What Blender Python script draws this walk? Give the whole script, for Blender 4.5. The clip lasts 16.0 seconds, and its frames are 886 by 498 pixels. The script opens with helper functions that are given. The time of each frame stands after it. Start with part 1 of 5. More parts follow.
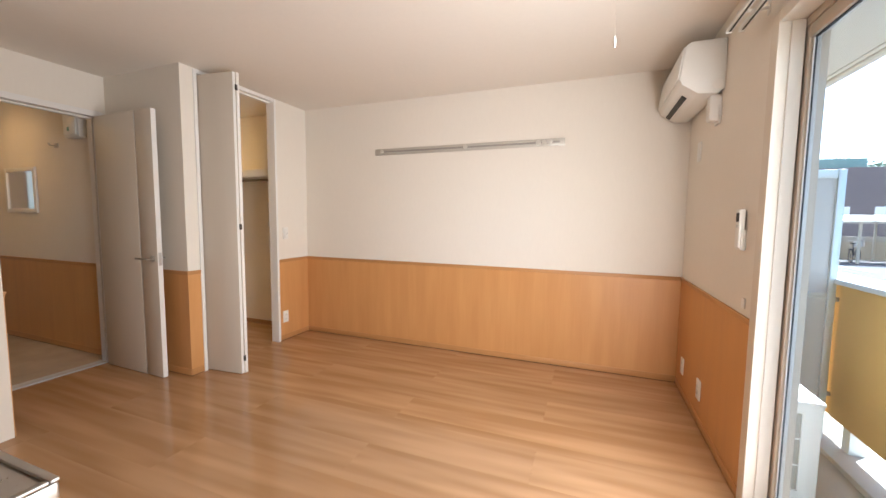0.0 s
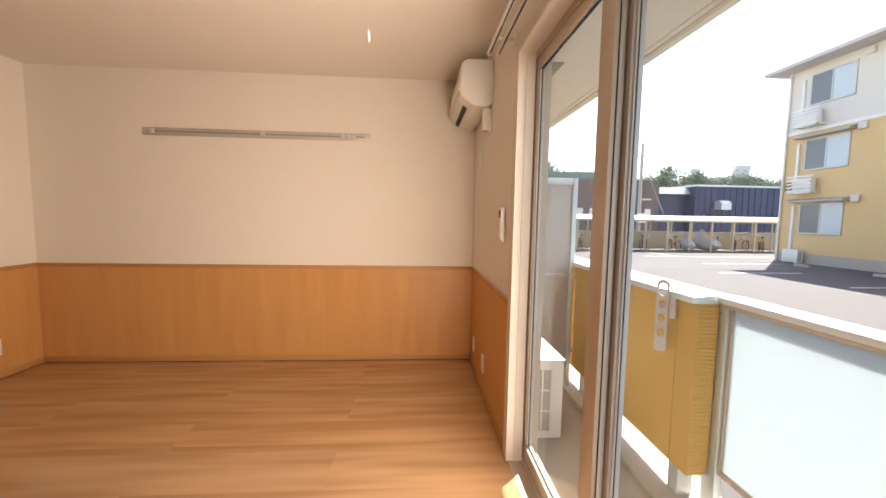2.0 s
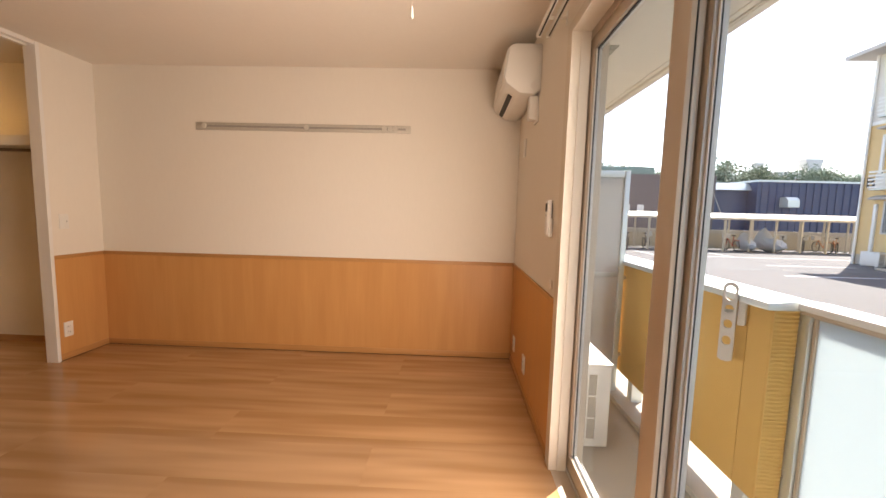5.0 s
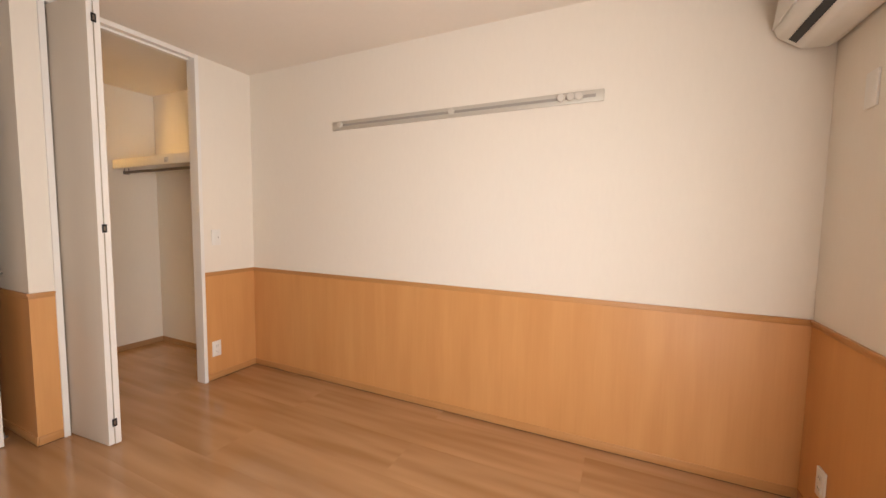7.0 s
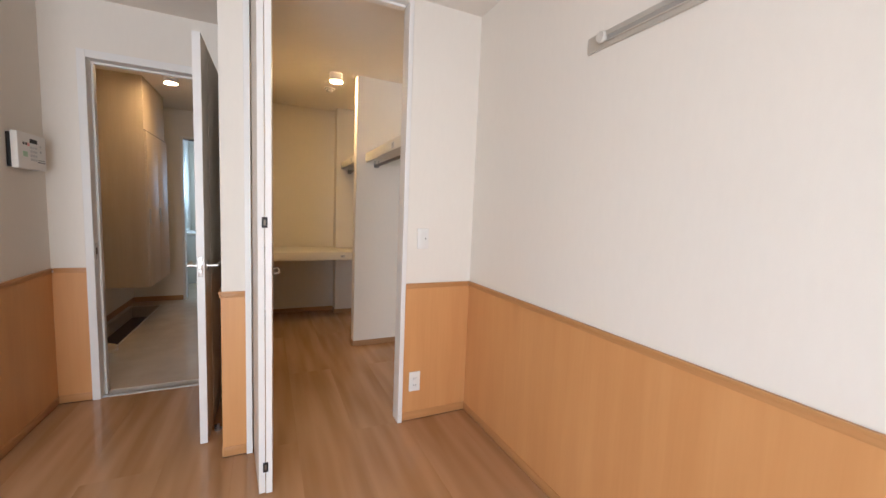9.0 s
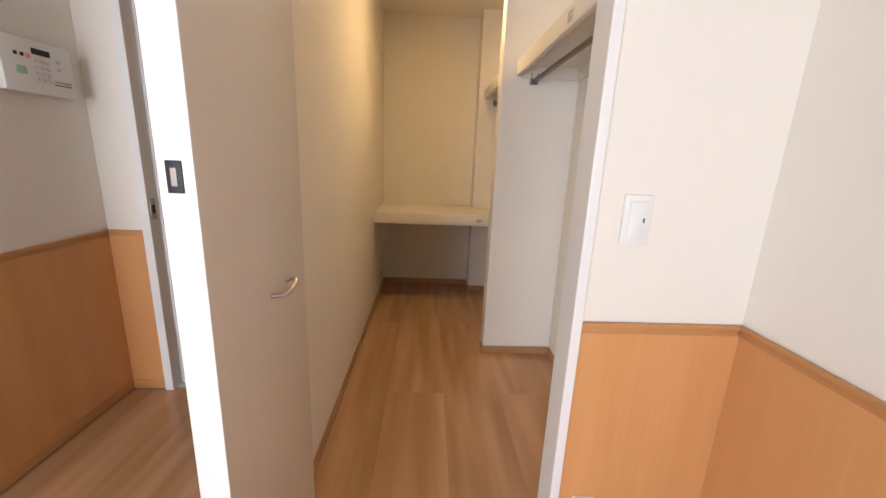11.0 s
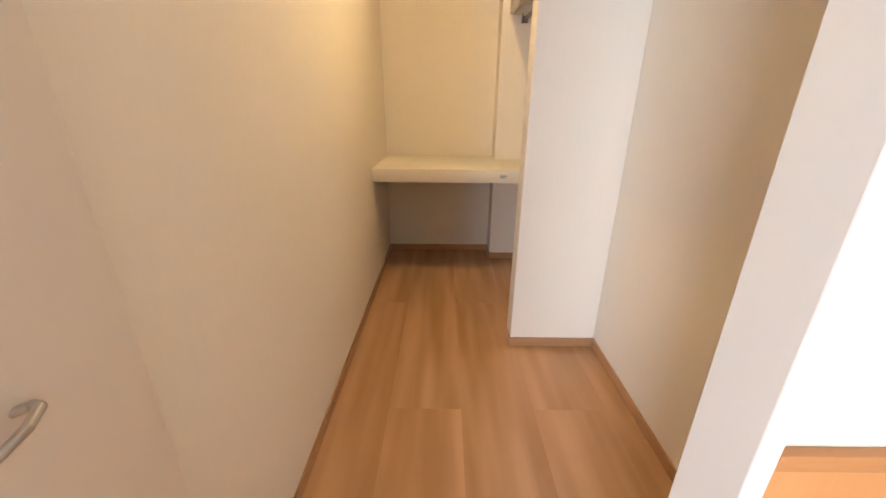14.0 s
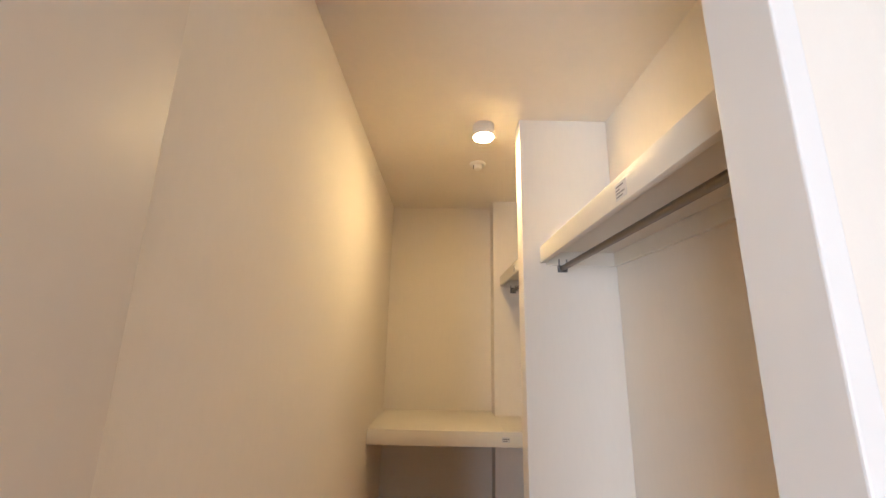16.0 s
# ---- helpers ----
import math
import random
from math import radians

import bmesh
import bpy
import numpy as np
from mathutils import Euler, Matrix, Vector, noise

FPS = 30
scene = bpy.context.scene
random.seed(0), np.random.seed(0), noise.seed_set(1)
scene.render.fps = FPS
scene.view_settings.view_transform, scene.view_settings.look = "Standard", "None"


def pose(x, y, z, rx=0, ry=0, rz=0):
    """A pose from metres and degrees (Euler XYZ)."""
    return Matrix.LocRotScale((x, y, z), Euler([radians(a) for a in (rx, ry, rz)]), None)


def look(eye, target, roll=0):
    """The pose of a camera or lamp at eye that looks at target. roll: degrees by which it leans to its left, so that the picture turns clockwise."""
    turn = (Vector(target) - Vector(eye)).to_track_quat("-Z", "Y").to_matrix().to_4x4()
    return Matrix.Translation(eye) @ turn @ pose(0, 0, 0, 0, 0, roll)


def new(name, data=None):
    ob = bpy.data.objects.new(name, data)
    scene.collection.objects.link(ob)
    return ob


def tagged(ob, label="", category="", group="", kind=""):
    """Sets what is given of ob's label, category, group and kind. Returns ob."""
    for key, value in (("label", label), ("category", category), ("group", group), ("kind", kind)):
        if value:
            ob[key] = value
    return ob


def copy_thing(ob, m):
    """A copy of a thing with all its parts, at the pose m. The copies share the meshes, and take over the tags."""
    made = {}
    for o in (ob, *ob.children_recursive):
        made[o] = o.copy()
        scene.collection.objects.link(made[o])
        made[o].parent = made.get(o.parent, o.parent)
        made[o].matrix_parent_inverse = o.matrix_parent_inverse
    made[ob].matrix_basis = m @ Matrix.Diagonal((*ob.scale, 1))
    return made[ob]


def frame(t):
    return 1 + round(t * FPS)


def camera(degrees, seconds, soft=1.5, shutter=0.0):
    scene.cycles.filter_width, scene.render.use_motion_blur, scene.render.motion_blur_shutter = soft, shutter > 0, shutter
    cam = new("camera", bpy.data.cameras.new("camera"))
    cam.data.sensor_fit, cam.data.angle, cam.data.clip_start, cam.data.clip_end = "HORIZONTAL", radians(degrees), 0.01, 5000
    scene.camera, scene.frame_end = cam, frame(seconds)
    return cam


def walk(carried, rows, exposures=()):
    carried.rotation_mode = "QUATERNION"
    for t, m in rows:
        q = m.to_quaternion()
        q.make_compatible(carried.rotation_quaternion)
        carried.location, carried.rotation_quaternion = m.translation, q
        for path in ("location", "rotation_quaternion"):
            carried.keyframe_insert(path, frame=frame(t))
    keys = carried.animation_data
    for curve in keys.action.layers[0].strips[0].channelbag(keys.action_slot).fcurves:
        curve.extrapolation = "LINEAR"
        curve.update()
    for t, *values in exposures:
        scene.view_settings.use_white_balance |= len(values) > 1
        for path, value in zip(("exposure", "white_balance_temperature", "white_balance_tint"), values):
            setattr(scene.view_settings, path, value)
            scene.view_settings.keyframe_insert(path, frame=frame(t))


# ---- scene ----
cam = camera(98.9, 16.0)
PATH = [
    (0, (0.448, 0.196, 1.287), (-0.267, 2.057, 1.126), 0.6),
    (0.5, (0.466, 0.202, 1.291), (0.0, 2.14, 1.125), 0.8),
    (1, (0.551, 0.241, 1.276), (0.294, 2.218, 1.115), 0.9),
    (1.5, (0.606, 0.265, 1.269), (0.552, 2.258, 1.112), 1.0),
    (2, (0.649, 0.278, 1.281), (0.783, 2.267, 1.115), 1.0),
    (2.5, (0.681, 0.281, 1.281), (0.961, 2.254, 1.116), 1.1),
    (3, (0.709, 0.277, 1.289), (1.1, 2.231, 1.12), 1.2),
    (3.2, (0.729, 0.27, 1.288), (1.137, 2.221, 1.12), 1.3),
    (5.3, (0.594, 0.419, 1.266), (0.413, 2.402, 1.07), 1.5),
    (5.5, (0.56, 0.499, 1.267), (0.306, 2.474, 1.077), 1.5),
    (6, (0.488, 0.76, 1.283), (0.029, 2.697, 1.094), 1.2),
    (6.5, (0.467, 1.106, 1.28), (-0.204, 2.983, 1.118), 0.8),
    (7, (0.354, 1.384, 1.27), (-0.501, 3.186, 1.12), 0.8),
    (7.5, (0.246, 1.704, 1.282), (-0.87, 3.358, 1.14), 0.8),
    (8, (0.106, 1.988, 1.277), (-1.281, 3.421, 1.12), 1.2),
    (8.5, (-0.119, 2.213, 1.258), (-1.723, 3.395, 1.083), 1.7),
    (9, (-0.41, 2.443, 1.27), (-2.216, 3.283, 1.082), 2.3),
    (9.5, (-0.708, 2.626, 1.278), (-2.629, 3.139, 1.066), 2.5),
    (10, (-1.011, 2.693, 1.279), (-2.974, 2.991, 1.034), 2.6),
    (10.2, (-1.136, 2.714, 1.272), (-3.105, 2.936, 1.002), 2.5),
    (12.3, (-2.116, 2.838, 1.2), (-3.95, 2.842, 0.401), 1.1),
    (12.5, (-2.153, 2.847, 1.188), (-3.963, 2.84, 0.338), 0.7),
    (13, (-2.173, 2.833, 1.153), (-3.944, 2.828, 0.222), 0.4),
    (13.5, (-2.176, 2.822, 1.141), (-3.963, 2.816, 0.243), 0.6),
    (14, (-2.176, 2.811, 1.202), (-4.04, 2.808, 0.477), 0.5),
    (14.5, (-2.167, 2.804, 1.259), (-4.112, 2.81, 0.792), 0.7),
    (15, (-2.162, 2.806, 1.305), (-4.157, 2.807, 1.154), 0.8),
    (15.2, (-2.148, 2.801, 1.316), (-4.148, 2.801, 1.302), 0.9),
    (15.5, (-2.149, 2.804, 1.339), (-4.141, 2.799, 1.515), 0.9),
    (16, (-2.131, 2.798, 1.363), (-4.081, 2.79, 1.807), 1.2),
]
walk(cam, [(t, look(e, g, r)) for t, e, g, r in PATH],
     [(0.0, 2.30, 5350, 5), (0.7, 2.02, 6600, 12), (1.5, 1.84, 7000, 14), (3.2, 1.80, 6750, 14), (5.3, 1.78, 7100, 14), (6.0, 1.70, 9400, 17), (6.5, 1.70, 9400, 17), (7.0, 2.18, 5850, 8),
      (7.5, 2.33, 4850, 4), (8.5, 2.39, 4880, 4), (9.5, 2.42, 4900, 4), (10.2, 2.48, 4800, 4), (12.3, 3.22, 4800, 3), (14.3, 3.30, 4750, 3), (16.0, 2.90, 4600, 3)])

# ---- world and sun ----
SUN_DIR = Vector((0.55, 0.50, 1.0)).normalized()      # from the ground towards the sun
world = bpy.data.worlds.new("sky")
scene.world = world
world.use_nodes = True
wn = world.node_tree.nodes
sky = wn.new("ShaderNodeTexSky")
sky.sky_type = "NISHITA"
sky.sun_disc = False
sky.sun_elevation = math.asin(SUN_DIR.z)
sky.sun_rotation = math.atan2(SUN_DIR.x, SUN_DIR.y)
wn["Background"].inputs[1].default_value = 0.15
world.node_tree.links.new(sky.outputs[0], wn["Background"].inputs[0])
sun = new("sun", bpy.data.lights.new("sun", "SUN"))
sun.data.energy, sun.data.angle, sun.data.color = 4.6, radians(0.5), (1.0, 0.95, 0.88)
sun.matrix_world = look(SUN_DIR * 50, (0, 0, 0))

# skylight that enters through the balcony window
for y, turn in ((0.82, 32), (1.29, 27), (1.78, 22)):
    sl = new("window_skylight", bpy.data.lights.new("window_skylight", "AREA"))
    sl.data.shape, sl.data.size, sl.data.size_y = "RECTANGLE", 0.46, 1.9
    sl.data.energy, sl.data.spread, sl.data.color = 4.3, radians(150), (1.0, 0.84, 0.70)
    sl.matrix_world = look((1.10, y, 1.06), (1.10 - math.cos(radians(turn)), y + math.sin(radians(turn)), 1.06 - 0.02))

wl = new("washroom_skylight", bpy.data.lights.new("washroom_skylight", "AREA"))
wl.data.shape, wl.data.size, wl.data.size_y = "RECTANGLE", 1.1, 0.6
wl.data.energy, wl.data.color = 3.0, (0.80, 0.92, 1.0)
wl.matrix_world = look((-8.38, 1.97, 1.62), (-7.0, 1.97, 1.62))


# ---- materials ----
def shade(name, color, rough=0.5, metal=0.0, vary=0.06, scale=6.0, bump=0.0, bump_scale=200.0, stretch=(1, 1, 1), spec=0.5,
          vary2=0.0, scale2=0.7):
    """A surface with variation at two scales and fine relief."""
    m = bpy.data.materials.new(name)
    m.use_nodes = True
    nt = m.node_tree
    n, l = nt.nodes, nt.links
    b = n["Principled BSDF"]
    b.inputs["Roughness"].default_value, b.inputs["Metallic"].default_value = rough, metal
    b.inputs["Specular IOR Level"].default_value = spec
    co = n.new("ShaderNodeTexCoord")
    mp = n.new("ShaderNodeMapping")
    mp.inputs["Scale"].default_value = stretch
    l.new(co.outputs["Object"], mp.inputs["Vector"])
    a = n.new("ShaderNodeTexNoise")
    a.inputs["Scale"].default_value, a.inputs["Detail"].default_value = scale, 5
    l.new(mp.outputs[0], a.inputs["Vector"])
    c = n.new("ShaderNodeTexNoise")
    c.inputs["Scale"].default_value = scale2
    l.new(co.outputs["Object"], c.inputs["Vector"])
    r = n.new("ShaderNodeMapRange")
    r.inputs[3].default_value, r.inputs[4].default_value = 1 - vary, 1 + vary
    l.new(a.outputs[0], r.inputs[0])
    r2 = n.new("ShaderNodeMapRange")
    r2.inputs[3].default_value, r2.inputs[4].default_value = 1 - vary2, 1 + vary2
    l.new(c.outputs[0], r2.inputs[0])
    mu = n.new("ShaderNodeMath")
    mu.operation = "MULTIPLY"
    l.new(r.outputs[0], mu.inputs[0])
    l.new(r2.outputs[0], mu.inputs[1])
    v = n.new("ShaderNodeVectorMath")
    v.operation = "SCALE"
    v.inputs[0].default_value = color
    l.new(mu.outputs[0], v.inputs["Scale"])
    l.new(v.outputs[0], b.inputs["Base Color"])
    rr = n.new("ShaderNodeMapRange")
    rr.inputs[3].default_value, rr.inputs[4].default_value = max(rough - 0.06, 0.02), min(rough + 0.06, 1)
    l.new(a.outputs[0], rr.inputs[0])
    l.new(rr.outputs[0], b.inputs["Roughness"])
    if bump:
        f = n.new("ShaderNodeTexNoise")
        f.inputs["Scale"].default_value = bump_scale
        l.new(mp.outputs[0], f.inputs["Vector"])
        bp = n.new("ShaderNodeBump")
        bp.inputs["Strength"].default_value, bp.inputs["Distance"].default_value = bump, 0.002
        l.new(f.outputs[0], bp.inputs["Height"])
        l.new(bp.outputs[0], b.inputs["Normal"])
    return m


def veneer(name, dark, light, axis, rough=0.4, per_piece=False, bump=0.05, fine=90.0, broad=0.6):
    """Printed wood grain that runs along one axis."""
    m = bpy.data.materials.new(name)
    m.use_nodes = True
    n, l = m.node_tree.nodes, m.node_tree.links
    b = n["Principled BSDF"]
    co = n.new("ShaderNodeTexCoord")
    vec = co.outputs["Object"]
    if per_piece:
        info = n.new("ShaderNodeObjectInfo")
        off = n.new("ShaderNodeVectorMath")
        off.operation = "SCALE"
        off.inputs[0].default_value = (13.0, 29.0, 7.0)
        l.new(info.outputs["Random"], off.inputs["Scale"])
        add = n.new("ShaderNodeVectorMath")
        l.new(co.outputs["Object"], add.inputs[0])
        l.new(off.outputs[0], add.inputs[1])
        vec = add.outputs[0]
    mp = n.new("ShaderNodeMapping")
    mp.inputs["Scale"].default_value = [0.04 if i == axis else 1.0 for i in range(3)]
    l.new(vec, mp.inputs["Vector"])
    a = n.new("ShaderNodeTexNoise")
    a.inputs["Scale"].default_value, a.inputs["Detail"].default_value = fine, 6
    l.new(mp.outputs[0], a.inputs["Vector"])
    w = n.new("ShaderNodeTexNoise")
    w.inputs["Scale"].default_value, w.inputs["Detail"].default_value = 11.0, 1.5 if per_piece else 3
    mp2 = n.new("ShaderNodeMapping")
    mp2.inputs["Scale"].default_value = [0.1 if i == axis else 1.0 for i in range(3)]
    l.new(vec, mp2.inputs["Vector"])
    l.new(mp2.outputs[0], w.inputs["Vector"])
    mix = n.new("ShaderNodeMix")
    mix.inputs[0].default_value = broad
    l.new(a.outputs[0], mix.inputs[2])
    l.new(w.outputs[0], mix.inputs[3])
    ramp = n.new("ShaderNodeValToRGB")
    ramp.color_ramp.elements[0].position, ramp.color_ramp.elements[1].position = 0.35, 0.66
    ramp.color_ramp.elements[0].color, ramp.color_ramp.elements[1].color = (*dark, 1), (*light, 1)
    l.new(mix.outputs[0], ramp.inputs[0])
    out = ramp.outputs[0]
    if per_piece:
        r = n.new("ShaderNodeMapRange")
        r.inputs[3].default_value, r.inputs[4].default_value = 0.95, 1.05
        l.new(info.outputs["Random"], r.inputs[0])
        v = n.new("ShaderNodeVectorMath")
        v.operation = "SCALE"
        l.new(out, v.inputs[0])
        l.new(r.outputs[0], v.inputs["Scale"])
        out = v.outputs[0]
    l.new(out, b.inputs["Base Color"])
    rr = n.new("ShaderNodeMapRange")
    rr.inputs[3].default_value, rr.inputs[4].default_value = rough - 0.05, rough + 0.08
    l.new(w.outputs[0], rr.inputs[0])
    l.new(rr.outputs[0], b.inputs["Roughness"])
    bp = n.new("ShaderNodeBump")
    bp.inputs["Strength"].default_value, bp.inputs["Distance"].default_value = bump, 0.001
    l.new(a.outputs[0], bp.inputs["Height"])
    l.new(bp.outputs[0], b.inputs["Normal"])
    return m


def clear_glass(name, tint=(0.97, 0.98, 0.98)):
    m = bpy.data.materials.new(name)
    m.use_nodes = True
    n, l = m.node_tree.nodes, m.node_tree.links
    n.remove(n["Principled BSDF"])
    t, g, mx, f = n.new("ShaderNodeBsdfTransparent"), n.new("ShaderNodeBsdfGlossy"), n.new("ShaderNodeMixShader"), n.new("ShaderNodeLayerWeight")
    t.inputs[0].default_value = (*tint, 1)
    g.inputs["Roughness"].default_value = 0.01
    pw, ma = n.new("ShaderNodeMath"), n.new("ShaderNodeMath")
    pw.operation, ma.operation = "POWER", "MULTIPLY_ADD"
    pw.inputs[1].default_value, ma.inputs[1].default_value, ma.inputs[2].default_value = 5.0, 0.5, 0.03
    l.new(f.outputs["Facing"], pw.inputs[0])
    l.new(pw.outputs[0], ma.inputs[0])
    l.new(ma.outputs[0], mx.inputs[0])
    l.new(t.outputs[0], mx.inputs[1])
    l.new(g.outputs[0], mx.inputs[2])
    l.new(mx.outputs[0], n["Material Output"].inputs[0])
    return m


def frosted(name, color, through_light=0.78):
    m = bpy.data.materials.new(name)
    m.use_nodes = True
    n, l = m.node_tree.nodes, m.node_tree.links
    b = n["Principled BSDF"]
    b.inputs["Base Color"].default_value = (*color, 1)
    b.inputs["Roughness"].default_value = 0.35
    t, mx = n.new("ShaderNodeBsdfTranslucent"), n.new("ShaderNodeMixShader")
    t.inputs[0].default_value = (*color, 1)
    mx.inputs[0].default_value = through_light
    l.new(b.outputs[0], mx.inputs[1])
    l.new(t.outputs[0], mx.inputs[2])
    l.new(mx.outputs[0], n["Material Output"].inputs[0])
    return m


def glow(name, color, strength):
    m = bpy.data.materials.new(name)
    m.use_nodes = True
    b = m.node_tree.nodes["Principled BSDF"]
    b.inputs["Base Color"].default_value = (0.9, 0.88, 0.82, 1)
    b.inputs["Emission Color"].default_value = (*color, 1)
    b.inputs["Emission Strength"].default_value = strength
    return m


PAPER = shade("wallpaper", (0.80, 0.75, 0.67), 0.85, vary=0.02, scale=60, bump=0.12, bump_scale=420, stretch=(1, 1, 0.25), spec=0.2, vary2=0.02)
CEIL = shade("ceiling_paper", (0.80, 0.75, 0.68), 0.9, vary=0.02, scale=30, bump=0.3, bump_scale=220, spec=0.2, vary2=0.02)
WAINS = veneer("wainscot_veneer", (0.57, 0.285, 0.097), (0.63, 0.330, 0.118), 2, 0.40, broad=0.75)
WAINS_H = veneer("wainscot_cap_veneer", (0.46, 0.228, 0.078), (0.55, 0.288, 0.104), 0, 0.4)
WAINS_V = veneer("wainscot_cap_veneer_y", (0.46, 0.228, 0.078), (0.55, 0.288, 0.104), 1, 0.4)
PLANK = veneer("floor_plank", (0.395, 0.220, 0.100), (0.525, 0.315, 0.162), 0, 0.13, True, 0.008, 14, 0.93)
SKIRT_X = veneer("skirting_veneer", (0.37, 0.21, 0.095), (0.45, 0.265, 0.125), 0, 0.4)
SKIRT_Y = veneer("skirting_veneer_y", (0.37, 0.21, 0.095), (0.45, 0.265, 0.125), 1, 0.4)
TRIM = shade("white_trim", (0.80, 0.78, 0.75), 0.38, vary=0.02, scale=9, bump=0.03, spec=0.4)
CASING = shade("cream_casing", (0.70, 0.63, 0.53), 0.42, vary=0.02, scale=9, bump=0.03, spec=0.4)
LEAF = shade("door_sheet", (0.66, 0.60, 0.515), 0.45, vary=0.025, scale=24, bump=0.08, bump_scale=120, stretch=(1, 1, 0.06), spec=0.4)
WHITE = shade("white_plastic", (0.80, 0.78, 0.74), 0.35, vary=0.02, scale=10, bump=0.02)
WHITE2 = shade("white_enamel", (0.78, 0.77, 0.73), 0.4, vary=0.03, scale=12, bump=0.03)
BLACK = shade("black_plastic", (0.010, 0.010, 0.012), 0.55, vary=0.1, scale=20)
FINS = shade("coil_fins", (0.34, 0.32, 0.28), 0.5, 0.3, vary=0.12, scale=40, stretch=(12, 1, 0.2))
DARKSLOT = shade("dark_slot", (0.04, 0.035, 0.03), 0.7, vary=0.1, scale=30)
STEEL = shade("brushed_steel", (0.55, 0.54, 0.52), 0.3, 1.0, vary=0.05, scale=60, bump=0.05, bump_scale=300)
POLE = shade("pole_steel", (0.20, 0.165, 0.13), 0.35, 0.6, vary=0.05, scale=40)
PEGCAP = shade("peg_cap", (0.62, 0.59, 0.53), 0.45, vary=0.02, scale=10)
RAILM = shade("rail_champagne", (0.56, 0.53, 0.47), 0.42, 0.25, vary=0.03, scale=30, bump=0.03)
SASH = shade("sash_beige", (0.52, 0.44, 0.35), 0.4, 0.15, vary=0.03, scale=15, bump=0.03)
SASH_OUT = shade("sash_grey", (0.58, 0.57, 0.55), 0.4, 0.25, vary=0.04, scale=15, bump=0.03)
GASKET = shade("gasket", (0.02, 0.02, 0.02), 0.6, vary=0.1, scale=40)
GLASS = clear_glass("window_glass")
FROST = frosted("frosted_panel", (0.64, 0.70, 0.715))
PANELW = frosted("partition_board", (0.50, 0.50, 0.49), 0.3)
YELLOW = shade("yellow_siding", (0.62, 0.39, 0.12), 0.7, vary=0.05, scale=20, bump=0.3, bump_scale=60, vary2=0.05)
# facade yellow raised to include the haze across the car park
YELLOW_B = shade("yellow_facade", (0.68, 0.49, 0.245), 0.8, vary=0.04, scale=2, bump=0.2, bump_scale=20, vary2=0.05, scale2=0.3)
CREAM_B = shade("cream_facade", (0.68, 0.65, 0.59), 0.8, vary=0.03, scale=2, bump=0.2, bump_scale=20, vary2=0.05, scale2=0.3)
ALU = shade("balcony_aluminium", (0.62, 0.66, 0.64), 0.4, 0.5, vary=0.04, scale=20, bump=0.03)
CONC = shade("balcony_concrete", (0.42, 0.39, 0.34), 0.75, vary=0.08, scale=14, bump=0.25, bump_scale=90, vary2=0.08)
SOFFIT = shade("soffit_board", (0.62, 0.58, 0.50), 0.8, vary=0.03, scale=12, bump=0.1, vary2=0.04)
ASPHALT = shade("asphalt", (0.082, 0.080, 0.082), 0.85, vary=0.22, scale=9, bump=0.5, bump_scale=60, vary2=0.22, scale2=0.15)
LINE = shade("road_paint", (0.62, 0.62, 0.60), 0.7, vary=0.15, scale=5)
VINYL = shade("hall_vinyl", (0.58, 0.49, 0.38), 0.22, vary=0.16, scale=5, bump=0.05, vary2=0.07, scale2=2.0)
TILE_D = shade("entrance_tile", (0.10, 0.075, 0.055), 0.5, vary=0.15, scale=18, bump=0.2, bump_scale=80)
KERB = shade("entrance_kerb", (0.50, 0.45, 0.38), 0.5, vary=0.07, scale=16)
CABIN = veneer("cabinet_sheet", (0.62, 0.53, 0.41), (0.68, 0.59, 0.47), 2, 0.62)
SHELF = shade("shelf_board", (0.76, 0.72, 0.63), 0.4, vary=0.03, scale=14, bump=0.04)
LABEL = shade("label_paper", (0.62, 0.62, 0.62), 0.6, vary=0.05, scale=50)
INK = shade("label_ink", (0.24, 0.24, 0.25), 0.6, vary=0.1, scale=80)
MIRROR = shade("mirror", (0.9, 0.9, 0.9), 0.03, 1.0, vary=0.0)
LAMP_ON = glow("lamp_diffuser", (1.0, 0.555, 0.18), 76.0)
LAMP_HALL = glow("hall_lamp_diffuser", (1.0, 0.54, 0.19), 38.0)


# ---- mesh helpers ----
def bm_box(bm, x0, y0, z0, x1, y1, z1, bevel=0.0, seg=2):
    r = bmesh.ops.create_cube(bm, size=1.0)
    vs = r["verts"]
    bmesh.ops.scale(bm, vec=(abs(x1 - x0), abs(y1 - y0), abs(z1 - z0)), verts=vs)
    bmesh.ops.translate(bm, vec=((x0 + x1) / 2, (y0 + y1) / 2, (z0 + z1) / 2), verts=vs)
    if bevel:
        es = list({e for v in vs for e in v.link_edges})
        bmesh.ops.bevel(bm, geom=es, offset=bevel, segments=seg, affect="EDGES", profile=0.5)
    return bm


def box(x0, y0, z0, x1, y1, z1, bevel=0.0, seg=2):
    return bm_box(bmesh.new(), x0, y0, z0, x1, y1, z1, bevel, seg)


def boxes(*rows, bevel=0.0):
    bm = bmesh.new()
    for r in rows:
        bm_box(bm, *r, bevel=bevel)
    return bm


def bm_rod(bm, a, b, r0, r1=None, seg=16):
    """A rod between two points."""
    a, b = Vector(a), Vector(b)
    d = b - a
    m = Matrix.Translation((a + b) / 2) @ d.to_track_quat("Z", "Y").to_matrix().to_4x4()
    bmesh.ops.create_cone(bm, cap_ends=True, segments=seg, radius1=r0, radius2=r0 if r1 is None else r1, depth=d.length, matrix=m)
    return bm


